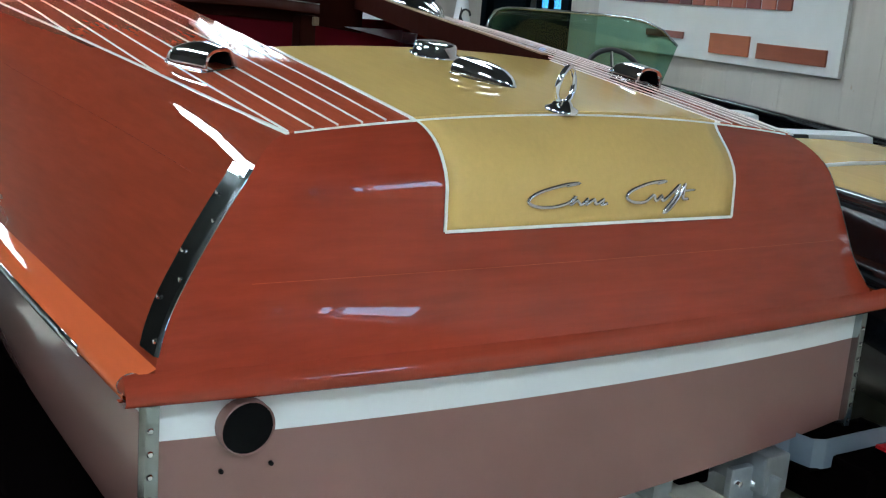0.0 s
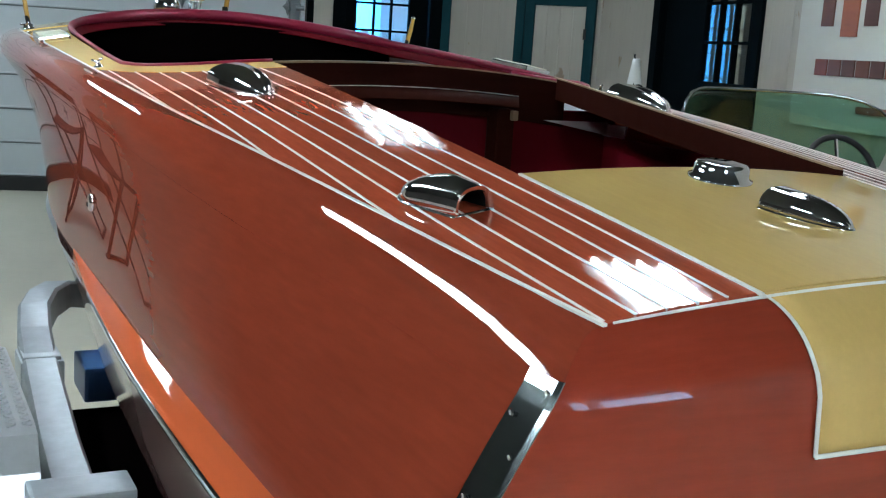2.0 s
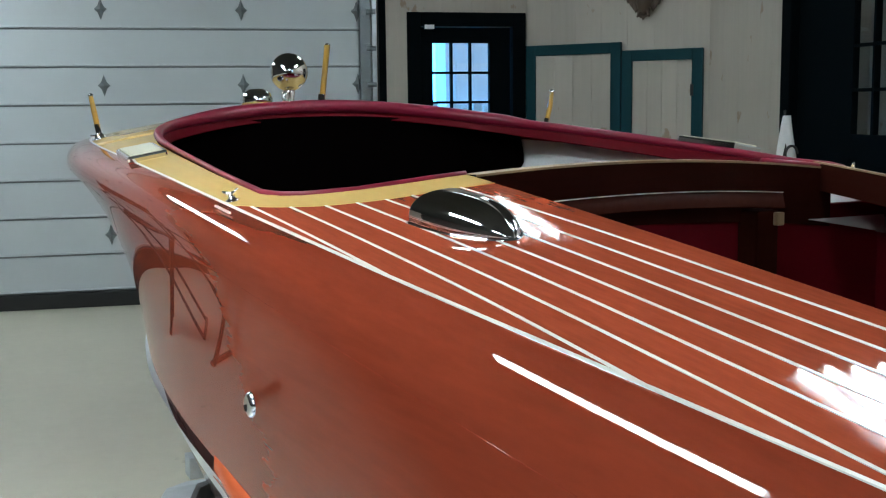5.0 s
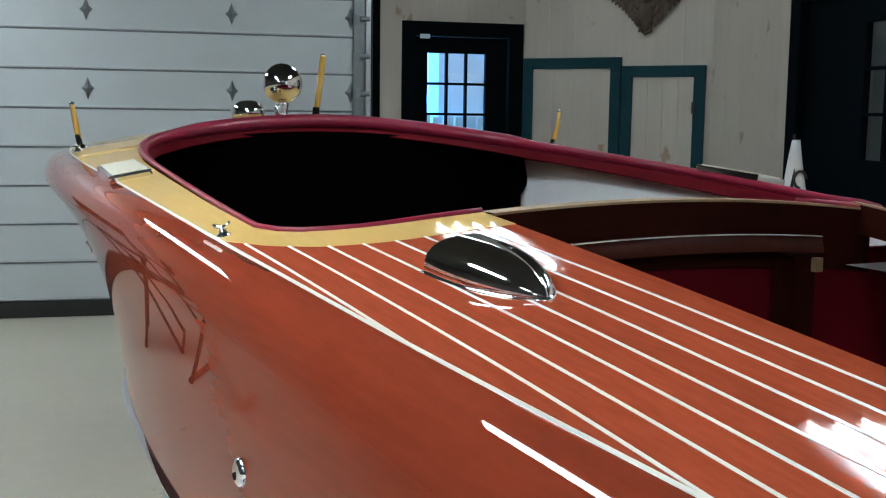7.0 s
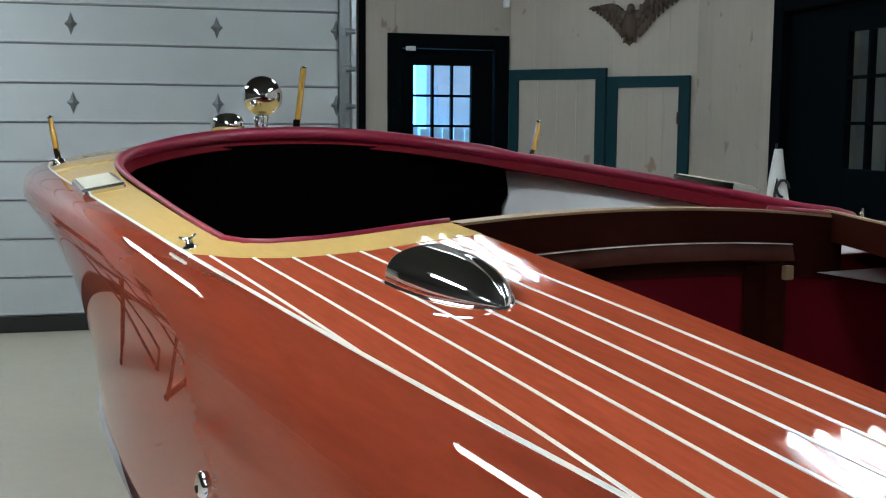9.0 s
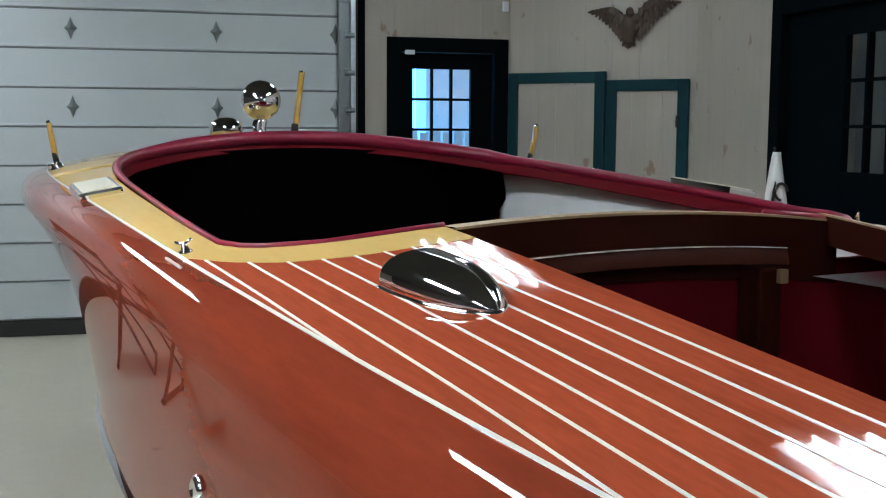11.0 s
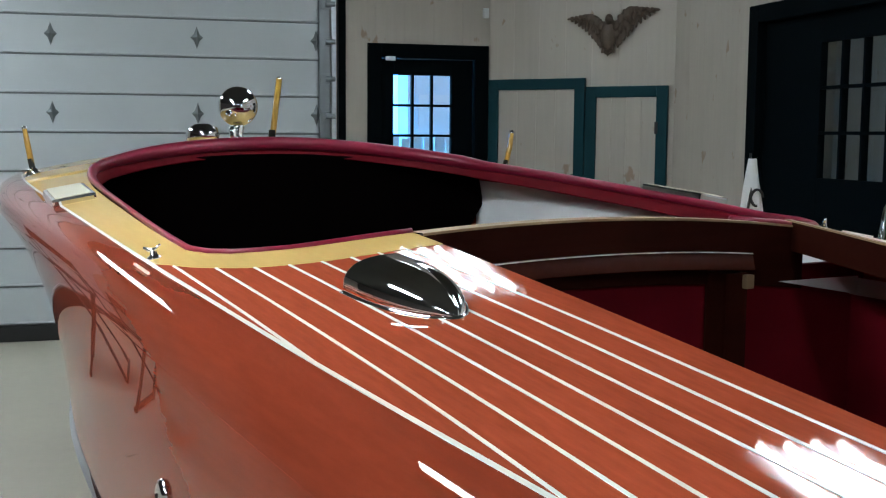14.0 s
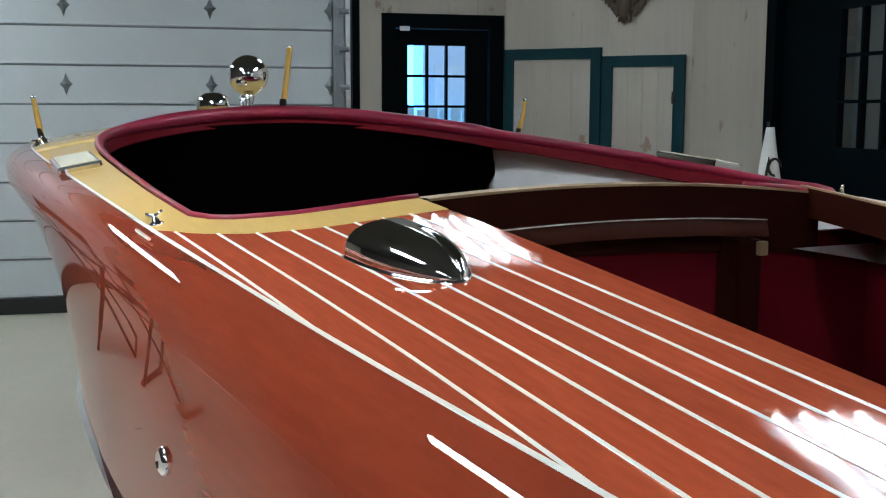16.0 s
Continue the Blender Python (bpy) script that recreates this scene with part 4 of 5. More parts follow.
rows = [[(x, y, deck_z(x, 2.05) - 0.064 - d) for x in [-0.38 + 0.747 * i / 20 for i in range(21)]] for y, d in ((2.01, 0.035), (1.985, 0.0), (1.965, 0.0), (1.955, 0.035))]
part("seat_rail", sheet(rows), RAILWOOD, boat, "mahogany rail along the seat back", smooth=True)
# pale line painted in for the lit lip of the seat rail
part("seat_rail_edge", sheet([[(x, y, deck_z(x, 2.05) - 0.0625) for x in [-0.38 + 0.747 * i / 20 for i in range(21)]] for y in (1.963, 1.966)], 0.002), SEAM, boat)
bk = part("bulkhead", box(-0.80, 0.80, 2.045, 2.07, 0.45, 1.17, 0.004), MAROON_DARK, boat, "maroon upholstered seat back panel")
part("seat_post", box(0.300, 0.362, 1.97, 2.04, 0.45, 1.172, 0.008), INNER, boat, "dark mahogany post, deepened for shade")
part("post_cap", box(0.344, 0.366, 1.955, 1.97, 1.137, 1.168, 0.004), TANWOOD, boat)
part("seat_cushion", box(-0.62, 0.62, 2.25, 2.75, 0.62, 0.80, 0.05), MAROON_DARK, boat, "maroon bench cushion", smooth=False)
for s in (-1, 1):
    rows = []
    for y in [2.16 + 0.1 * i for i in range(19)]:
        x = margin(y) - 0.06 - 0.05 * max(0.0, y - 3.5)
        rows.append([(s * (x - 0.03), max(y, 2.15), 0.85), (s * x, y, 1.0), (s * x, y, sheer(y) - 0.02)])
    part("side_liner", sheet(rows, 0.006, (-s, 0, 0)), LINER if s > 0 else MAROON_DARK, boat, "pale grey inner side lining" if s > 0 else "maroon inner side lining")
    rows = [[(s * (margin(y) - 0.10), y, z) for z in (0.45, 0.8, 1.09)] for y in [1.12 + 0.0925 * i for i in range(11)]]
    part("side_panel", sheet(rows, 0.01, (-s, 0, 0)), MAROON_DARK, boat, "maroon upholstered inner panel")
    rows = [[(s * (margin(y) - 0.115 - d), y, z) for z, d in ((1.092, 0.0), (1.112, -0.004), (1.132, -0.008))] for y in [1.91 + 0.013 * i for i in range(11)]]
    part("panel_edge", sheet(rows, 0.006, (-s, 0, 0)), LINER, boat, "white upper edge of the inner panel")
rows = [[(x, 2.022, 1.138 - (x - 0.50) / 0.25 * 0.044 * k / 2) for k in range(3)] for x in [0.50 + 0.025 * i for i in range(11)]]
part("panel_edge", sheet(rows, 0.004, (0, -1, 0)), LINER, boat, "white wedge at the end of the inner panel")
# sole and dashboard take the cockpit's shade from their near-black colour
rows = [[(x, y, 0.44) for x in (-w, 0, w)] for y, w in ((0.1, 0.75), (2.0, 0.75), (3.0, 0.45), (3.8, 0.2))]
part("sole", sheet(rows, 0.01), CARPET_SHADE, boat, "cockpit sole, near black for the shade inside")
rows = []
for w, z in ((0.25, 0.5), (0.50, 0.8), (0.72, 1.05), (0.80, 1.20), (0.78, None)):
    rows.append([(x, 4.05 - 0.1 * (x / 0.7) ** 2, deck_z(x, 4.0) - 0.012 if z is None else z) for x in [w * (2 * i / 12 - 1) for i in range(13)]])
part("dashboard", sheet(rows, 0.02, (0, 1, 0)), CARPET_SHADE, boat, "dashboard panel, near black for the shade inside")
part("rear_seat_back", box(-0.6, 0.6, 0.68, 0.74, 0.45, 1.03, 0.02), MAROON_DARK, boat, "maroon rear seat back")


# ---- chrome fittings, parts of the boat ----
def on_deck(x, y, rz=0.0, lift=0.0):
    e = 0.01
    gx = (deck_z(x + e, y) - deck_z(x - e, y)) / (2 * e)
    gy = (deck_z(x, y + e) - deck_z(x, y - e)) / (2 * e)
    up = Vector((-gx, -gy, 1)).normalized()
    q = Vector((0, 0, 1)).rotation_difference(up).to_matrix().to_4x4()
    return Matrix.Translation((x, y, deck_z(x, y) + lift)) @ q @ pose(0, 0, 0, 0, 0, rz)


def clam_vent(m, wide, tall, length=0.19, width=0.055, height=0.05, mouth=0.8, ridge=0.0, name="clam_vent"):
    """A streamlined cowl; its mouth opens towards +y. wide and tall give its shape from the nose, 0, to the mouth, 1."""
    v = new(name)
    v.parent = boat
    v.matrix_basis = m
    v["label"] = "chrome clamshell deck ventilator"
    rows, n, k = [], 30, 28
    for i in range(n + 1):
        f = (i / n) ** 1.5
        y = -length / 2 + length * f
        row = []
        for j in range(k + 1):
            a = math.pi * j / k
            c, sn = math.cos(a), math.sin(a)
            # a keel-like ridge on the nose with a shallow flute on either side
            lift = ridge * (1 - f) ** 0.8 * (math.exp(-(c / 0.11) ** 2) - 0.55 * math.exp(-((abs(c) - 0.30) / 0.13) ** 2))
            row.append((width * wide(f) * math.copysign(abs(c) ** 0.8, c), y, height * tall(f) * (abs(sn) ** 0.7 + lift) if 0 < j < k else 0.0))
        rows.append(row)
    part("cowl", sheet(rows), CHROME, v, "chrome cowl", smooth=True)
    end = rows[-1]
    y = length / 2
    face = [end, [(x * 0.97, y + 0.004, z * 0.97) for x, _, z in end], [(x * mouth, y + 0.003, 0.004 + z * mouth * 0.94) for x, _, z in end], [(x * mouth * 0.97, y - 0.004, 0.004 + z * mouth * 0.92) for x, _, z in end]]
    part("mouth_rim", sheet(face), CHROME, v, "chrome rim", smooth=False)
    # black lining deepens the shade inside the mouth
    part("mouth", sheet([[(x * mouth * 0.97, y - 0.004, 0.004 + z * mouth * 0.92) for x, _, z in end], [(x * 0.6, y - 0.05, 0.004 + z * 0.4) for x, _, z in end], [(x * 0.3, y - 0.055, 0.003) for x, _, z in end]]), BLACK, v, "dark open mouth")
    outline = [(x, y) for row in rows for x, y, z in row[:1]] + [(x, y) for row in rows[::-1] for x, y, z in row[-1:]]
    flange = [[(x * 1.0, y, 0.003) for x, y in outline], [(x * 1.06, y * 1.03, 0.0025) for x, y in outline], [(x * 1.075, y * 1.04, 0.0) for x, y in outline]]
    part("flange", sheet(flange), CHROME, v, smooth=True)
    return v


blunt_wide = lambda f: (1 - (1 - min(1.0, f / 0.42)) ** 2.4) ** 0.55 * (1 - 0.28 * max(0.0, f - 0.35) / 0.65)
blunt_tall = lambda f: (1 - (1 - min(1.0, f / 0.62)) ** 2.0) ** 0.65
sharp_wide = lambda f: (1 - (1 - min(1.0, f / 0.85)) ** 2.1) ** 0.60
sharp_tall = lambda f: (1 - (1 - min(1.0, f / 0.75)) ** 2.2) ** 0.58
for s in (-1, 1):
    clam_vent(on_deck(s * 0.604, 0.545, 180 - 12 * s), blunt_wide, blunt_tall, 0.160, 0.054, 0.046, 0.80)
    clam_vent(on_deck(s * 0.604, 1.632, -4 * s), sharp_wide, sharp_tall, 0.232, 0.066, 0.048, 0.80, 0.16)
clam_vent(on_deck(-0.035, 0.30, 12), sharp_wide, sharp_tall, 0.15, 0.046, 0.036, 0.7, 0.1, "hatch_vent")

cap = lathe([(0.060, 0.0), (0.060, 0.005), (0.052, 0.008), (0.051, 0.026), (0.047, 0.031), (0.034, 0.033), (0.0, 0.034)], 36)
ob = part("fuel_cap", cap, CHROME, boat, "chrome fuel filler cap", smooth=True)
ob.matrix_basis = on_deck(-0.018, 0.558)

ring = new("lifting_ring")
ring.parent = boat
ring.matrix_basis = on_deck(-0.040, 0.035, 20)
ring["label"] = "chrome lifting ring on a base"
part("base", lathe([(0.034, 0), (0.034, 0.006), (0.022, 0.012), (0.016, 0.022), (0, 0.024)], 24), CHROME, ring, smooth=True)
part("loop", tube([(0.030 * math.cos(a), 0.012 * math.sin(a * 2) * 0.2, 0.052 + 0.036 * math.sin(a)) for a in [math.tau * i / 26 for i in range(26)]], 0.0065, 10, closed=True, ref=(0, 1, 0)), CHROME, ring, smooth=True)


def small_cleat(m):
    c = new("cleat")
    c.parent = boat
    c.matrix_basis = m @ Matrix.Scale(0.62, 4)
    c["label"] = "small chrome fairlead"
    part("base", lathe([(0.022, 0), (0.022, 0.005), (0.012, 0.010), (0.008, 0.028), (0, 0.03)], 20), CHROME, c, smooth=True)
    part("horn", tube([(-0.03, 0.0, 0.034), (-0.012, 0, 0.026), (0, 0, 0.025), (0.012, 0, 0.028), (0.026, 0, 0.042)], [0.004, 0.007, 0.008, 0.007, 0.004], 10), CHROME, c, smooth=True)


for s in (-1, 1):
    small_cleat(on_deck(s * 0.858, 2.235, 40 * s))
    small_cleat(on_deck(-0.845, 4.12, -20) if s < 0 else on_deck(0.78, 3.30, 20, 0.004))
    lamp = new("step_plate")
    lamp.parent = boat
    lamp.matrix_basis = on_deck(-0.853, 3.235, -3) if s < 0 else on_deck(0.835, 2.77, 3)
    rise = 0.018 if s < 0 else 0.034
    lamp["label"] = "chrome edged step pad with a cream top"
    part("frame", box(-0.055, 0.055, -0.13, 0.13, -0.004, rise, 0.006), CHROME, lamp, smooth=False)
    part("pad", box(-0.045, 0.045, -0.118, 0.118, rise + 0.0002, rise + 0.003, 0.001), CREAM, lamp, "cream pad")
    st = new("side_staff")
    st.parent = boat
    st.matrix_basis = on_deck(-0.815, 4.25, 0) if s < 0 else on_deck(0.775, 3.72, 0)
    st["label"] = "short yellow varnished staff in a chrome socket"
    part("socket", lathe([(0.022, 0), (0.02, 0.008), (0.011, 0.015), (0.010, 0.05), (0, 0.052)], 16), CHROME, st, smooth=True)
    part("staff", tube([(0, 0, 0.01), (0.004, 0, 0.10), (0.008, 0.01, 0.155)], [0.010, 0.010, 0.008], 10), YELLOW, st, smooth=True)
    part("tip", lathe([(0.009, 0), (0.010, 0.006), (0, 0.012)], 12, Matrix.Translation((0.008, 0.01, 0.153))), CHROME, st, smooth=True)
    # side fitting on the planking
    sec = section(1.86)
    x = max(p[0] for p in sec if abs(p[1] - 0.90) < 0.05)
    part("side_fitting", lathe([(0.024, 0), (0.022, 0.007), (0.012, 0.012), (0.011, 0.006), (0, 0.005)], 20, Matrix.Translation((s * (x - 0.001), 1.86, 0.90)) @ pose(0, 0, 0, 0, 90 * s, 0)), CHROME, boat, "small chrome outlet on the planking", smooth=True)

# searchlight, horn and bow staff on the foredeck
sl = new("searchlight")
sl.parent = boat
sl.matrix_basis = on_deck(-0.035, 4.39)
sl["label"] = "round chrome searchlight on a pedestal"
part("pedestal", lathe([(0.048, 0), (0.048, 0.008), (0.024, 0.02), (0.017, 0.05), (0.024, 0.075), (0.020, 0.09), (0, 0.095)], 24), CHROME, sl, smooth=True)
bm = bmesh.new()
bmesh.ops.create_uvsphere(bm, u_segments=32, v_segments=20, radius=0.078, matrix=Matrix.Translation((0, 0, 0.158)) @ pose(0, 0, 0, 90) @ Matrix.Diagonal((1, 1, 0.9, 1)))
part("lamp_housing", bm, CHROME, sl, smooth=True)
hn = new("bow_light")
hn.parent = boat
hn.matrix_basis = on_deck(-0.20, 4.30) @ Matrix.Scale(1.3, 4)
hn["label"] = "small chrome bow light"
bm = lathe([(0.036, 0), (0.038, 0.006), (0.030, 0.010), (0.044, 0.022), (0.048, 0.040), (0.042, 0.060), (0.024, 0.072), (0, 0.075)], 28)
bmesh.ops.scale(bm, vec=(1.0, 1.35, 1.0), verts=bm.verts)
part("case", bm, CHROME, hn, smooth=True)
part("pin", lathe([(0.012, 0), (0.01, 0.03), (0.012, 0.05), (0.008, 0.06), (0, 0.064)], 14, Matrix.Translation((0.085, -0.02, 0))), CHROME, hn, smooth=True)
bs = new("bow_staff")
bs.parent = boat
bs.matrix_basis = on_deck(0.11, 4.42)
bs["label"] = "yellow varnished bow staff in a chrome socket"
part("socket", lathe([(0.035, 0), (0.03, 0.01), (0.016, 0.018), (0.014, 0.07), (0, 0.072)], 18), CHROME, bs, smooth=True)
part("staff", tube([(0, 0, 0.02), (0.036, 0.03, 0.275)], [0.012, 0.0125], 12), YELLOW, bs, smooth=True)
part("tip", lathe([(0.012, 0), (0.013, 0.006), (0, 0.012)], 12, Matrix.Translation((0.036, 0.03, 0.273))), CHROME, bs, smooth=True)


# ---- trailer under the runabout ----
trailer = thing("boat_trailer", "galvanised steel boat trailer with tread plate fenders", "trailer", BOAT)
for s in (-1, 1):
    part("frame_rail", box(s * 0.62 - 0.04, s * 0.62 + 0.04, -0.1, 3.0, FL + 0.10, FL + 0.20, 0.008), GALV, trailer)
    part("frame_arm", tube([(s * 0.62, 2.95, FL + 0.15), (s * 0.05, 4.6, FL + 0.15)], 0.05, 4, phase=math.pi / 4), GALV, trailer)
    part("bunk", box(s * 0.45 - 0.05, s * 0.45 + 0.05, 0.0, 3.2, 0.19, 0.245, 0.01), CARPET_SHADE, trailer, "dark carpeted bunk board")
    # added board: its near-black colour stands for shade on the floor here
    part("bunk", box(s * 0.90 - 0.13, s * 0.90 + 0.11, -0.25, 2.1, FL + 0.05, 0.27, 0.012), CARPET_SHADE, trailer, "dark board added for the shade under the hull")
    # fender of tread plate
    rows = []
    for i in range(15):
        a = math.pi * i / 14
        rows.append([(s * x, 1.30 - 0.40 * math.copysign(abs(math.cos(a)) ** 0.6, math.cos(a)), 0.32 + 0.29 * min(1.0, 1.25 * math.sin(a))) for x in (1.17, 1.25, 1.34, 1.42)])
    part("fender", sheet(rows, 0.006), TREAD, trailer, "bright tread plate fender")
    bm = bmesh.new()
    for i in range(33):
        for k in range(9):
            yy, xx = 1.03 + i * 0.0168, 1.185 + k * 0.0275
            box(-0.009, 0.009, -0.003, 0.003, 0, 0.003, bm=bm, m=Matrix.Translation((s * xx, yy, 0.611)) @ pose(0, 0, 0, 0, 0, 45 if (i + k) % 2 else -45))
    tagged(part("tread_plate", bm, TREAD, trailer), kind="stuff")
    whl = part("wheel", lathe([(0.0, -0.02), (0.13, -0.02), (0.14, -0.07), (0.14, 0.07), (0.13, 0.03), (0, 0.03)], 28, Matrix.Translation((s * 1.29, 1.30, 0.305)) @ pose(0, 0, 0, 0, 90, 0)), GALV, trailer, "galvanised wheel")
    part("tyre", lathe([(0.14, -0.07), (0.20, -0.09), (0.225, -0.05), (0.225, 0.05), (0.20, 0.09), (0.14, 0.07)], 28, Matrix.Translation((s * 1.29, 1.30, 0.305)) @ pose(0, 0, 0, 0, 90, 0)), RUBBER, whl, "black rubber tyre", smooth=True)
    # guide post bent upwards beside the hull
    part("guide_post", box(s * 1.075 - 0.045, s * 1.075 + 0.045, 1.70, 1.82, FL + 0.12, 0.545, 0.008), GALV, trailer)
    part("post_sleeve", box(s * 1.075 - 0.051, s * 1.075 + 0.051, 1.69, 1.83, 0.46, 0.535, 0.008), GALV, trailer, "galvanised sleeve with bolts")
    for z in (0.475, 0.515):
        part("bolt", cyl((s * 1.075, 1.675, z), (s * 1.075, 1.69, z), 0.011, seg=6), GREY, trailer)
    rows = []
    for x, y, z in ((1.12, 0.75, 0.48), (1.105, 1.2, 0.49), (1.085, 1.6, 0.505), (1.078, 1.74, 0.515), (1.072, 1.88, 0.545), (1.050, 2.08, 0.56), (1.005, 2.27, 0.555), (0.940, 2.46, 0.535), (0.86, 2.62, 0.49)):
        rows.append([(s * (x + a), y, z + b) for a, b in ((0.042, -0.03), (0.042, 0.02), (0.034, 0.03), (-0.034, 0.03), (-0.042, 0.02), (-0.042, -0.05))])
    part("guide_bar", sheet(rows, 0.006, (0, 0, -1)), GALV, trailer, "galvanised guide arm bent round the hull")
    part("step_plate", box(s * 1.10 - 0.10, s * 1.10 + 0.08, 0.84, 0.94, 0.50, 0.54, 0.008), GALV, trailer)
for y in (0.1, 1.35, 2.6, 3.9):
    part("cross_member", box(-1.0 if y < 2 else -0.62, 1.0 if y < 2 else 0.62, y - 0.04, y + 0.04, FL + 0.02, FL + 0.10, 0.006), GALV, trailer)
part("tongue", box(-0.05, 0.05, 4.5, 6.0, FL + 0.10, FL + 0.20, 0.008), GALV, trailer)
part("rear_bracket", box(0.30, 0.36, -0.02, 0.06, FL + 0.1, 0.25, 0.008), GALV, trailer)
part("winch_box", box(-0.92, -0.80, 2.05, 2.25, 0.30, 0.40, 0.01), BLUE, trailer, "blue plastic roller")
for s in (-1, 1):
    # lamp tray of bent plate with its upright bracket and lamp
    rows = []
    for x, y in ((0.60, -0.03), (0.66, -0.035), (0.70, -0.06), (0.71, -0.12), (0.74, -0.135), (1.10, -0.135), (1.16, -0.12), (1.18, -0.06)):
        rows.append([(s * x, y, z) for z in (FL + 0.16, FL + 0.20, FL + 0.235)])
    part("lamp_tray", sheet(rows, 0.005, (0, 1, 0)), STEELBLUE, trailer, "bluish grey bent plate lamp tray", smooth=False)
    part("tray_floor", box(s * 0.92 - 0.22, s * 0.92 + 0.22, -0.13, 0.06, FL + 0.155, FL + 0.162), CARPET_SHADE, trailer)
    up = part("lamp_bracket", box(s * 0.56 - 0.05, s * 0.56 + 0.05, -0.06, -0.04, FL + 0.04, 0.245, 0.005), GALV, trailer, "galvanised upright bracket with bolts")
    part("flange_plate", box(s * 0.60 - 0.006, s * 0.60 + 0.006, -0.13, -0.06, FL + 0.06, 0.235, 0.003), GALV, up)
    for dx, z in ((-0.03, 0.21), (0.025, 0.20), (-0.02, 0.155)):
        part("bolt", lathe([(0, 0.014), (0.008, 0.013), (0.010, 0.0)], 6, Matrix.Translation((s * 0.56 + dx, -0.06, z)) @ pose(0, 0, 0, 90)), CHROME, up)
    part("tail_lamp", box(s * 0.95 - 0.03, s * 0.95 + 0.05, -0.19, -0.142, FL + 0.12, FL + 0.20, 0.008), RED, trailer, "red tail lamp")
    part("bunk_end", box(s * 0.40 - 0.05, s * 0.40 + 0.06, -0.12, 0.3, FL + 0.115, 0.20, 0.006), PALEWOOD, trailer, "pale wooden bunk end")

# ---- chairs by the garage door, seen mirrored in the varnish ----
def canvas_chair():
    c = thing("folding_chair", "dark wooden folding chair with a dark canvas seat", "chair", group="chairs by the garage door")
    part("seat", sheet([[(x, y, 0.60 - 0.05 * (1 - (x / 0.25) ** 2)) for x in (-0.25, -0.15, -0.05, 0.05, 0.15, 0.25)] for y in (-0.2, 0.0, 0.2)], 0.012), CANVAS, c, "dark brown canvas seat")
    part("backrest", sheet([[(x, 0.24 + 0.02 * (1 - (x / 0.25) ** 2), z) for x in (-0.25, -0.1, 0.1, 0.25)] for z in (0.85, 0.95, 1.06)], 0.012, (0, 1, 0)), CANVAS, c, "dark brown canvas backrest")
    for sx in (-1, 1):
        for sy in (-1, 1):
            part("leg", tube([(sx * 0.27, sy * 0.24, 0.0), (-sx * 0.25, sy * 0.20, 0.60)], 0.016, 6), DARKWOOD, c)
        part("back_post", tube([(sx * 0.26, 0.22, 0.58), (sx * 0.26, 0.25, 1.08)], 0.016, 6), DARKWOOD, c)
        part("arm", box(sx * 0.27 - 0.03, sx * 0.27 + 0.03, -0.24, 0.27, 0.80, 0.825, 0.006), DARKWOOD, c)
        part("arm_post", tube([(sx * 0.26, -0.2, 0.58), (sx * 0.27, -0.2, 0.80)], 0.014, 6), DARKWOOD, c)
        part("foot_bar", tube([(sx * 0.27, -0.26, 0.015), (sx * 0.27, 0.26, 0.015)], 0.015, 6), DARKWOOD, c)
    return c


CANVAS = material("dark_canvas", (0.035, 0.012, 0.010), 0.8, vary=0.2, bump=0.1)
DARKWOOD = material("dark_stained_wood", (0.022, 0.010, 0.007), 0.4, vary=0.2, grain=0.1)
chair = canvas_chair()
copy_thing(chair, pose(-1.95, 7.25, FL, 0, 0, 60))
chair.matrix_basis = pose(-1.75, 8.25, FL, 0, 0, 35)

# ---- second boat on its own trailer ----
BOAT2 = pose(2.80, 3.35, -0.05, 0, 0, 0)
second = thing("second_boat", "gloss black runabout with blonde deck and green windscreen", "boat", BOAT2)
half = curve((-0.9, 0.48), (0.5, 0.51), (2.0, 0.50), (3.0, 0.40), (3.6, 0.2), (3.9, 0.02))
for s in (-1, 1):
    rows = []
    for i in range(25):
        y = -0.9 + 4.8 * i / 24
        w = half(y)
        rows.append([(s * w, y, 0.90 + 0.03 * y), (s * (w + 0.02), y, 0.87 + 0.03 * y), (s * (w + 0.03), y, 0.7 + 0.03 * y), (s * w * 0.95, y, 0.5 + 0.03 * y), (s * w * 0.7, y, 0.35 + 0.04 * y), (0, y, 0.3 + 0.05 * y)])
    part("hull_side", sheet(rows), BOATBLACK, second, smooth=True)
    part("chrome_strake", tube([(s * (half(-0.9 + 4.8 * i / 24) + 0.034), -0.9 + 4.8 * i / 24, 0.70 + 0.03 * (-0.9 + 4.8 * i / 24)) for i in range(25)], 0.008, 8), CHROME, second, smooth=True)
    part("gunwale", tube([(s * half(-0.9 + 4.8 * i / 24), -0.9 + 4.8 * i / 24, 0.905 + 0.03 * (-0.9 + 4.8 * i / 24)) for i in range(25)], 0.018, 8), BOATBLACK, second, smooth=True)
part("stern", sheet([[(x, -0.9, z) for x in (-0.48, 0, 0.48)] for z in (0.30, 0.6, 0.873)], 0.02, (0, 1, 0)), BOATBLACK, second)
part("after_deck", sheet([[(half(y) * u, y, 0.905 + 0.03 * y + 0.03 * (1 - u * u)) for u in (-1, -0.6, -0.2, 0.2, 0.6, 1)] for y in (-0.9, -0.5, -0.1, 0.25)], 0.02), BLONDE, second, "blonde varnished after deck")
part("deck_seam", tube([(half(0) * u, -0.3, 0.925 + 0.03 * (1 - u * u) - 0.01) for u in (-1, -0.5, 0, 0.5, 1)], 0.006, 6), WHITE, second)
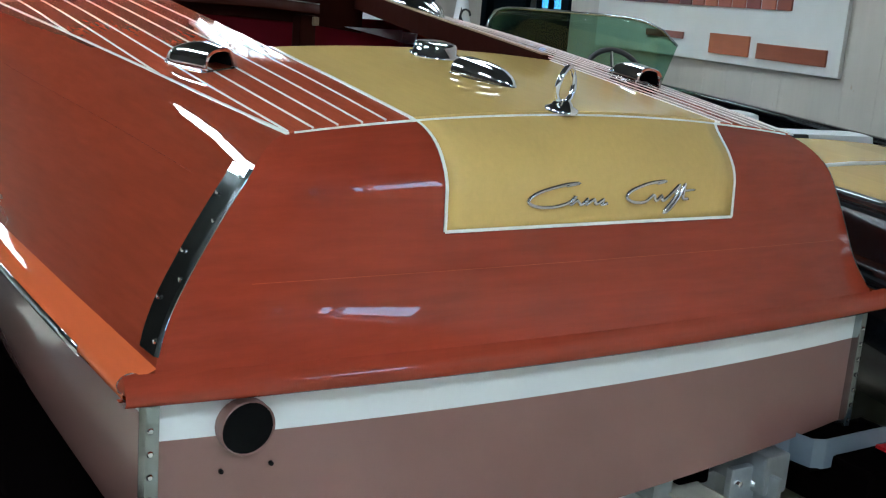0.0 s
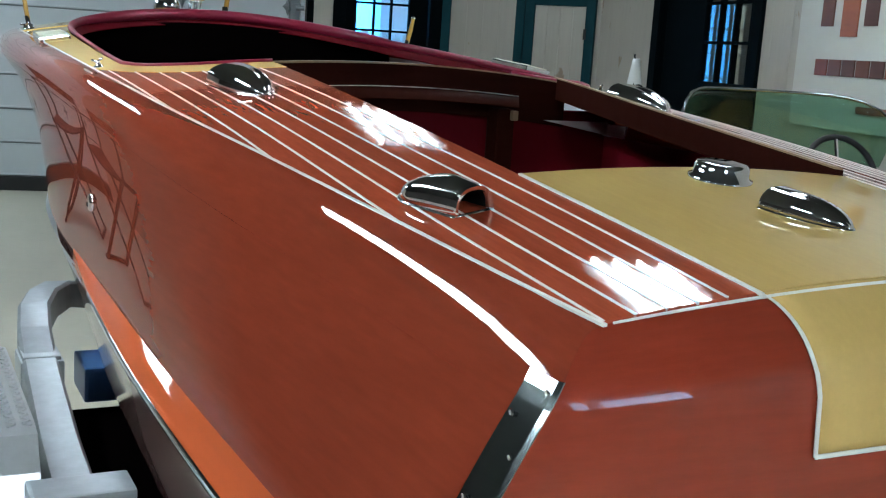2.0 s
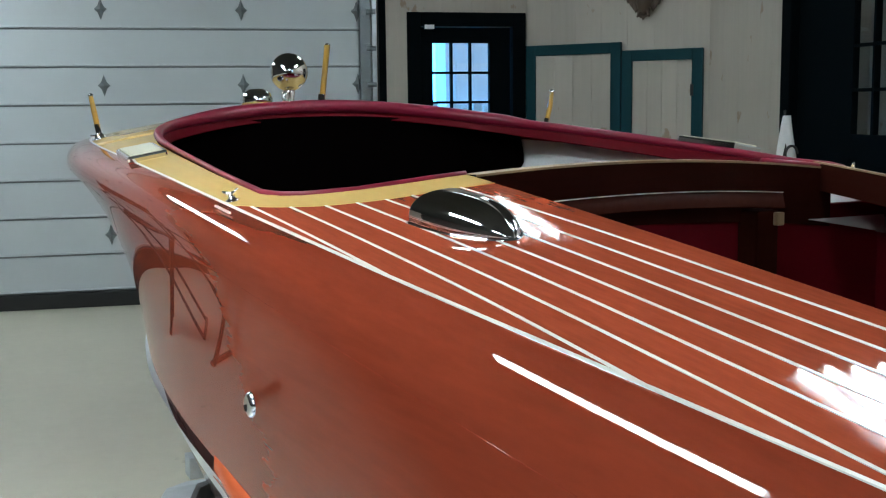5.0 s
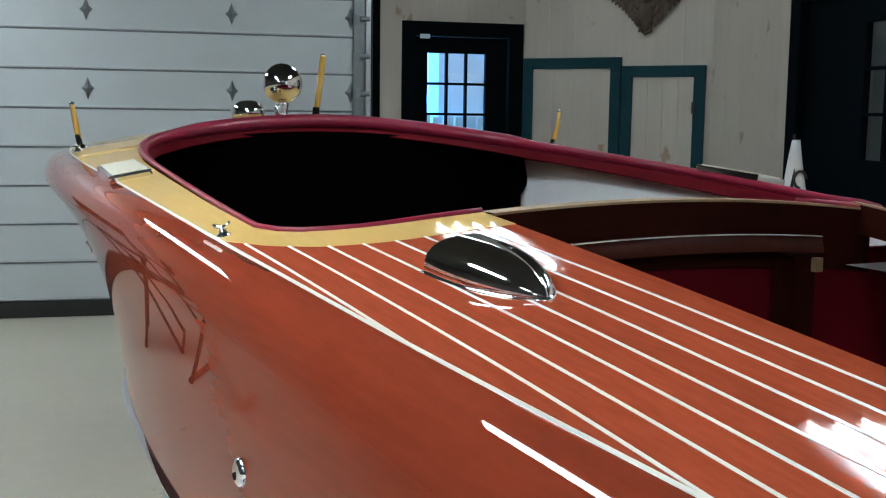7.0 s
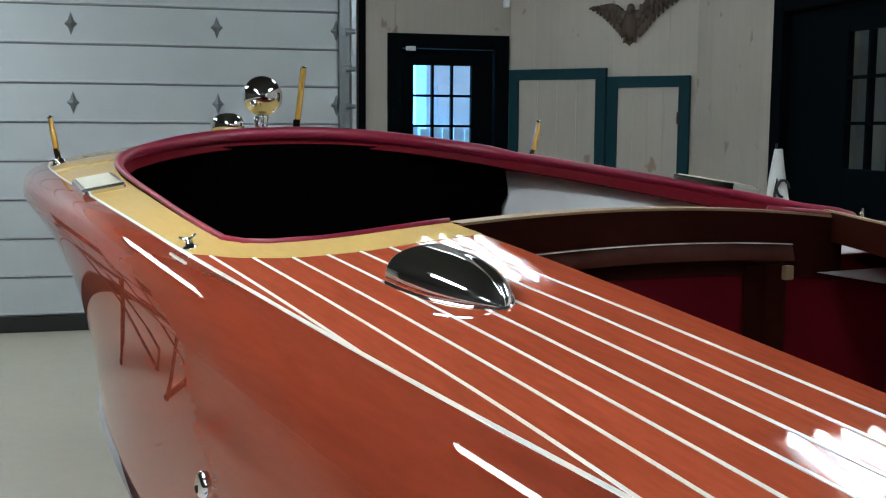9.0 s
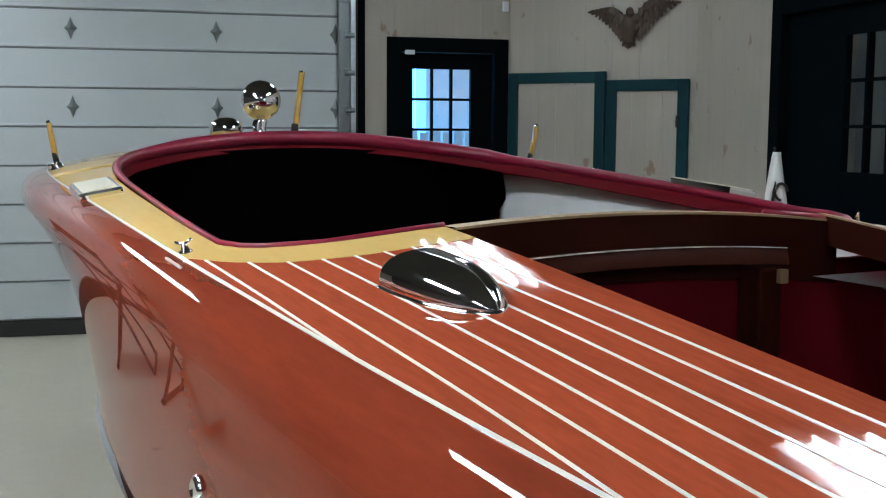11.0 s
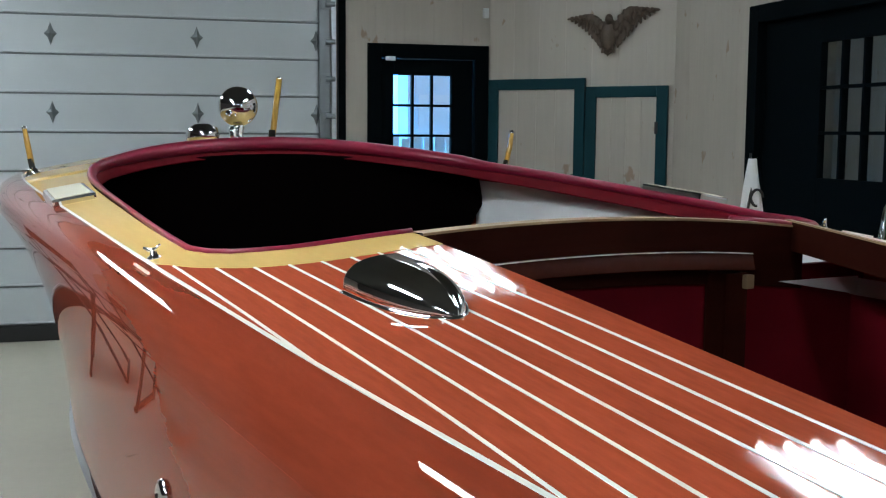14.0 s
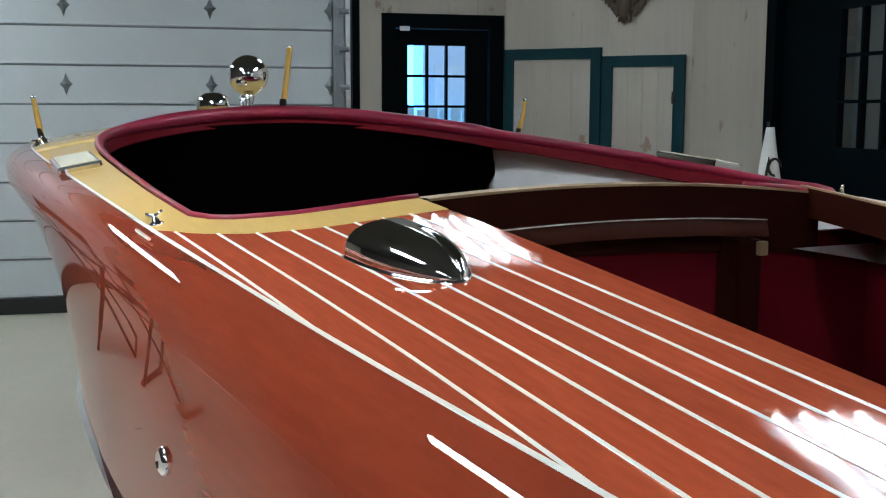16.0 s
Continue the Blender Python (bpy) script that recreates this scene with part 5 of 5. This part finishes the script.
part("fore_deck", sheet([[(half(y) * u, y, 0.905 + 0.03 * y + 0.03 * (1 - u * u)) for u in (-1, -0.6, -0.2, 0.2, 0.6, 1)] for y in (2.0, 2.6, 3.2, 3.6, 3.88)], 0.02), BLONDE, second, "blonde varnished fore deck")
part("seat", box(-0.42, 0.42, 0.35, 0.5, 0.6, 0.95, 0.04), FLAG, second, "black and white seat back")
part("seat_patch", box(-0.36, 0.1, 0.335, 0.352, 0.8, 0.945, 0.01), RUBBER, second)
part("seat", box(-0.38, 0.38, 1.0, 1.15, 0.6, 0.95, 0.04), FLAG, second)
part("sole", box(-0.4, 0.4, 0.2, 2.0, 0.5, 0.52), CARPET_SHADE, second)
rows = []
for v in range(7):
    f = v / 6
    row = []
    for i in range(21):
        u = 2 * i / 20 - 1
        w = 0.53
        top = 0.31 * (1 - abs(u) ** 8 * 0.4)
        row.append((u * w, 2.42 - 0.36 * u * u - 0.10 * f, 0.99 + top * f))
    rows.append(row)
ws = part("windscreen", sheet(rows, 0.005, (0, 1, 0)), GREEN_GLASS, second, "green tinted curved windscreen", smooth=True)
ws.visible_shadow = False
part("windscreen_frame", tube(rows[-1], 0.007, 8), STEEL, second, smooth=True)
sw = new("steering_wheel")
sw.parent = second
sw.matrix_basis = pose(-0.12, 1.4, 1.02, 65, 0, 0)
part("wheel_rim", tube([(0.15 * math.cos(a), 0.15 * math.sin(a), 0) for a in [math.tau * i / 32 for i in range(32)]], 0.012, 8, closed=True), RUBBER, sw, smooth=True)
part("spoke", tube([(-0.15, 0, 0), (0, 0, -0.02), (0.15, 0, 0)], 0.008, 6), CHROME, sw)
part("spoke", tube([(0, -0.15, 0), (0, 0, -0.02), (0, 0.15, 0)], 0.008, 6), CHROME, sw)
part("cleat", lathe([(0.03, 0), (0.012, 0.02), (0.02, 0.05), (0, 0.055)], 14, Matrix.Translation((-0.3, -0.55, 0.905))), CHROME, second, smooth=True)
for y in (0.0, 2.2):
    part("cradle", box(-0.4, 0.4, y - 0.06, y + 0.06, FL, 0.37, 0.01), GALV, second, "galvanised cradle")
# pennant on its bow
pen = thing("pennant_flag", "white pennant with a dark emblem on a black staff", "flag", pose(2.80, 7.05, 0))
part("staff", tube([(0.0, 0, 1.02), (0.03, 0.0, 1.20), (0.02, 0, 1.385)], 0.007, 8), RUBBER, pen, smooth=True)
rows = []
for i in range(11):
    f = i / 10
    rows.append([(0.012 + (0.05 + 0.09 * (1 - f)) * u - 0.045 * (1 - f) , 0.012 * math.sin(u * 5 + f * 3), 1.03 + 0.33 * f) for u in (0, 0.25, 0.5, 0.75, 1.0)])
part("cloth", sheet(rows, 0.002, (0, 1, 0)), FLAG, pen, smooth=True)
part("emblem", tube([(0.05 + 0.032 * math.cos(a), -0.022, 1.17 + 0.04 * math.sin(a)) for a in [math.tau * i / 16 * 0.8 for i in range(16)]], 0.007, 6), RUBBER, pen, "dark round emblem")
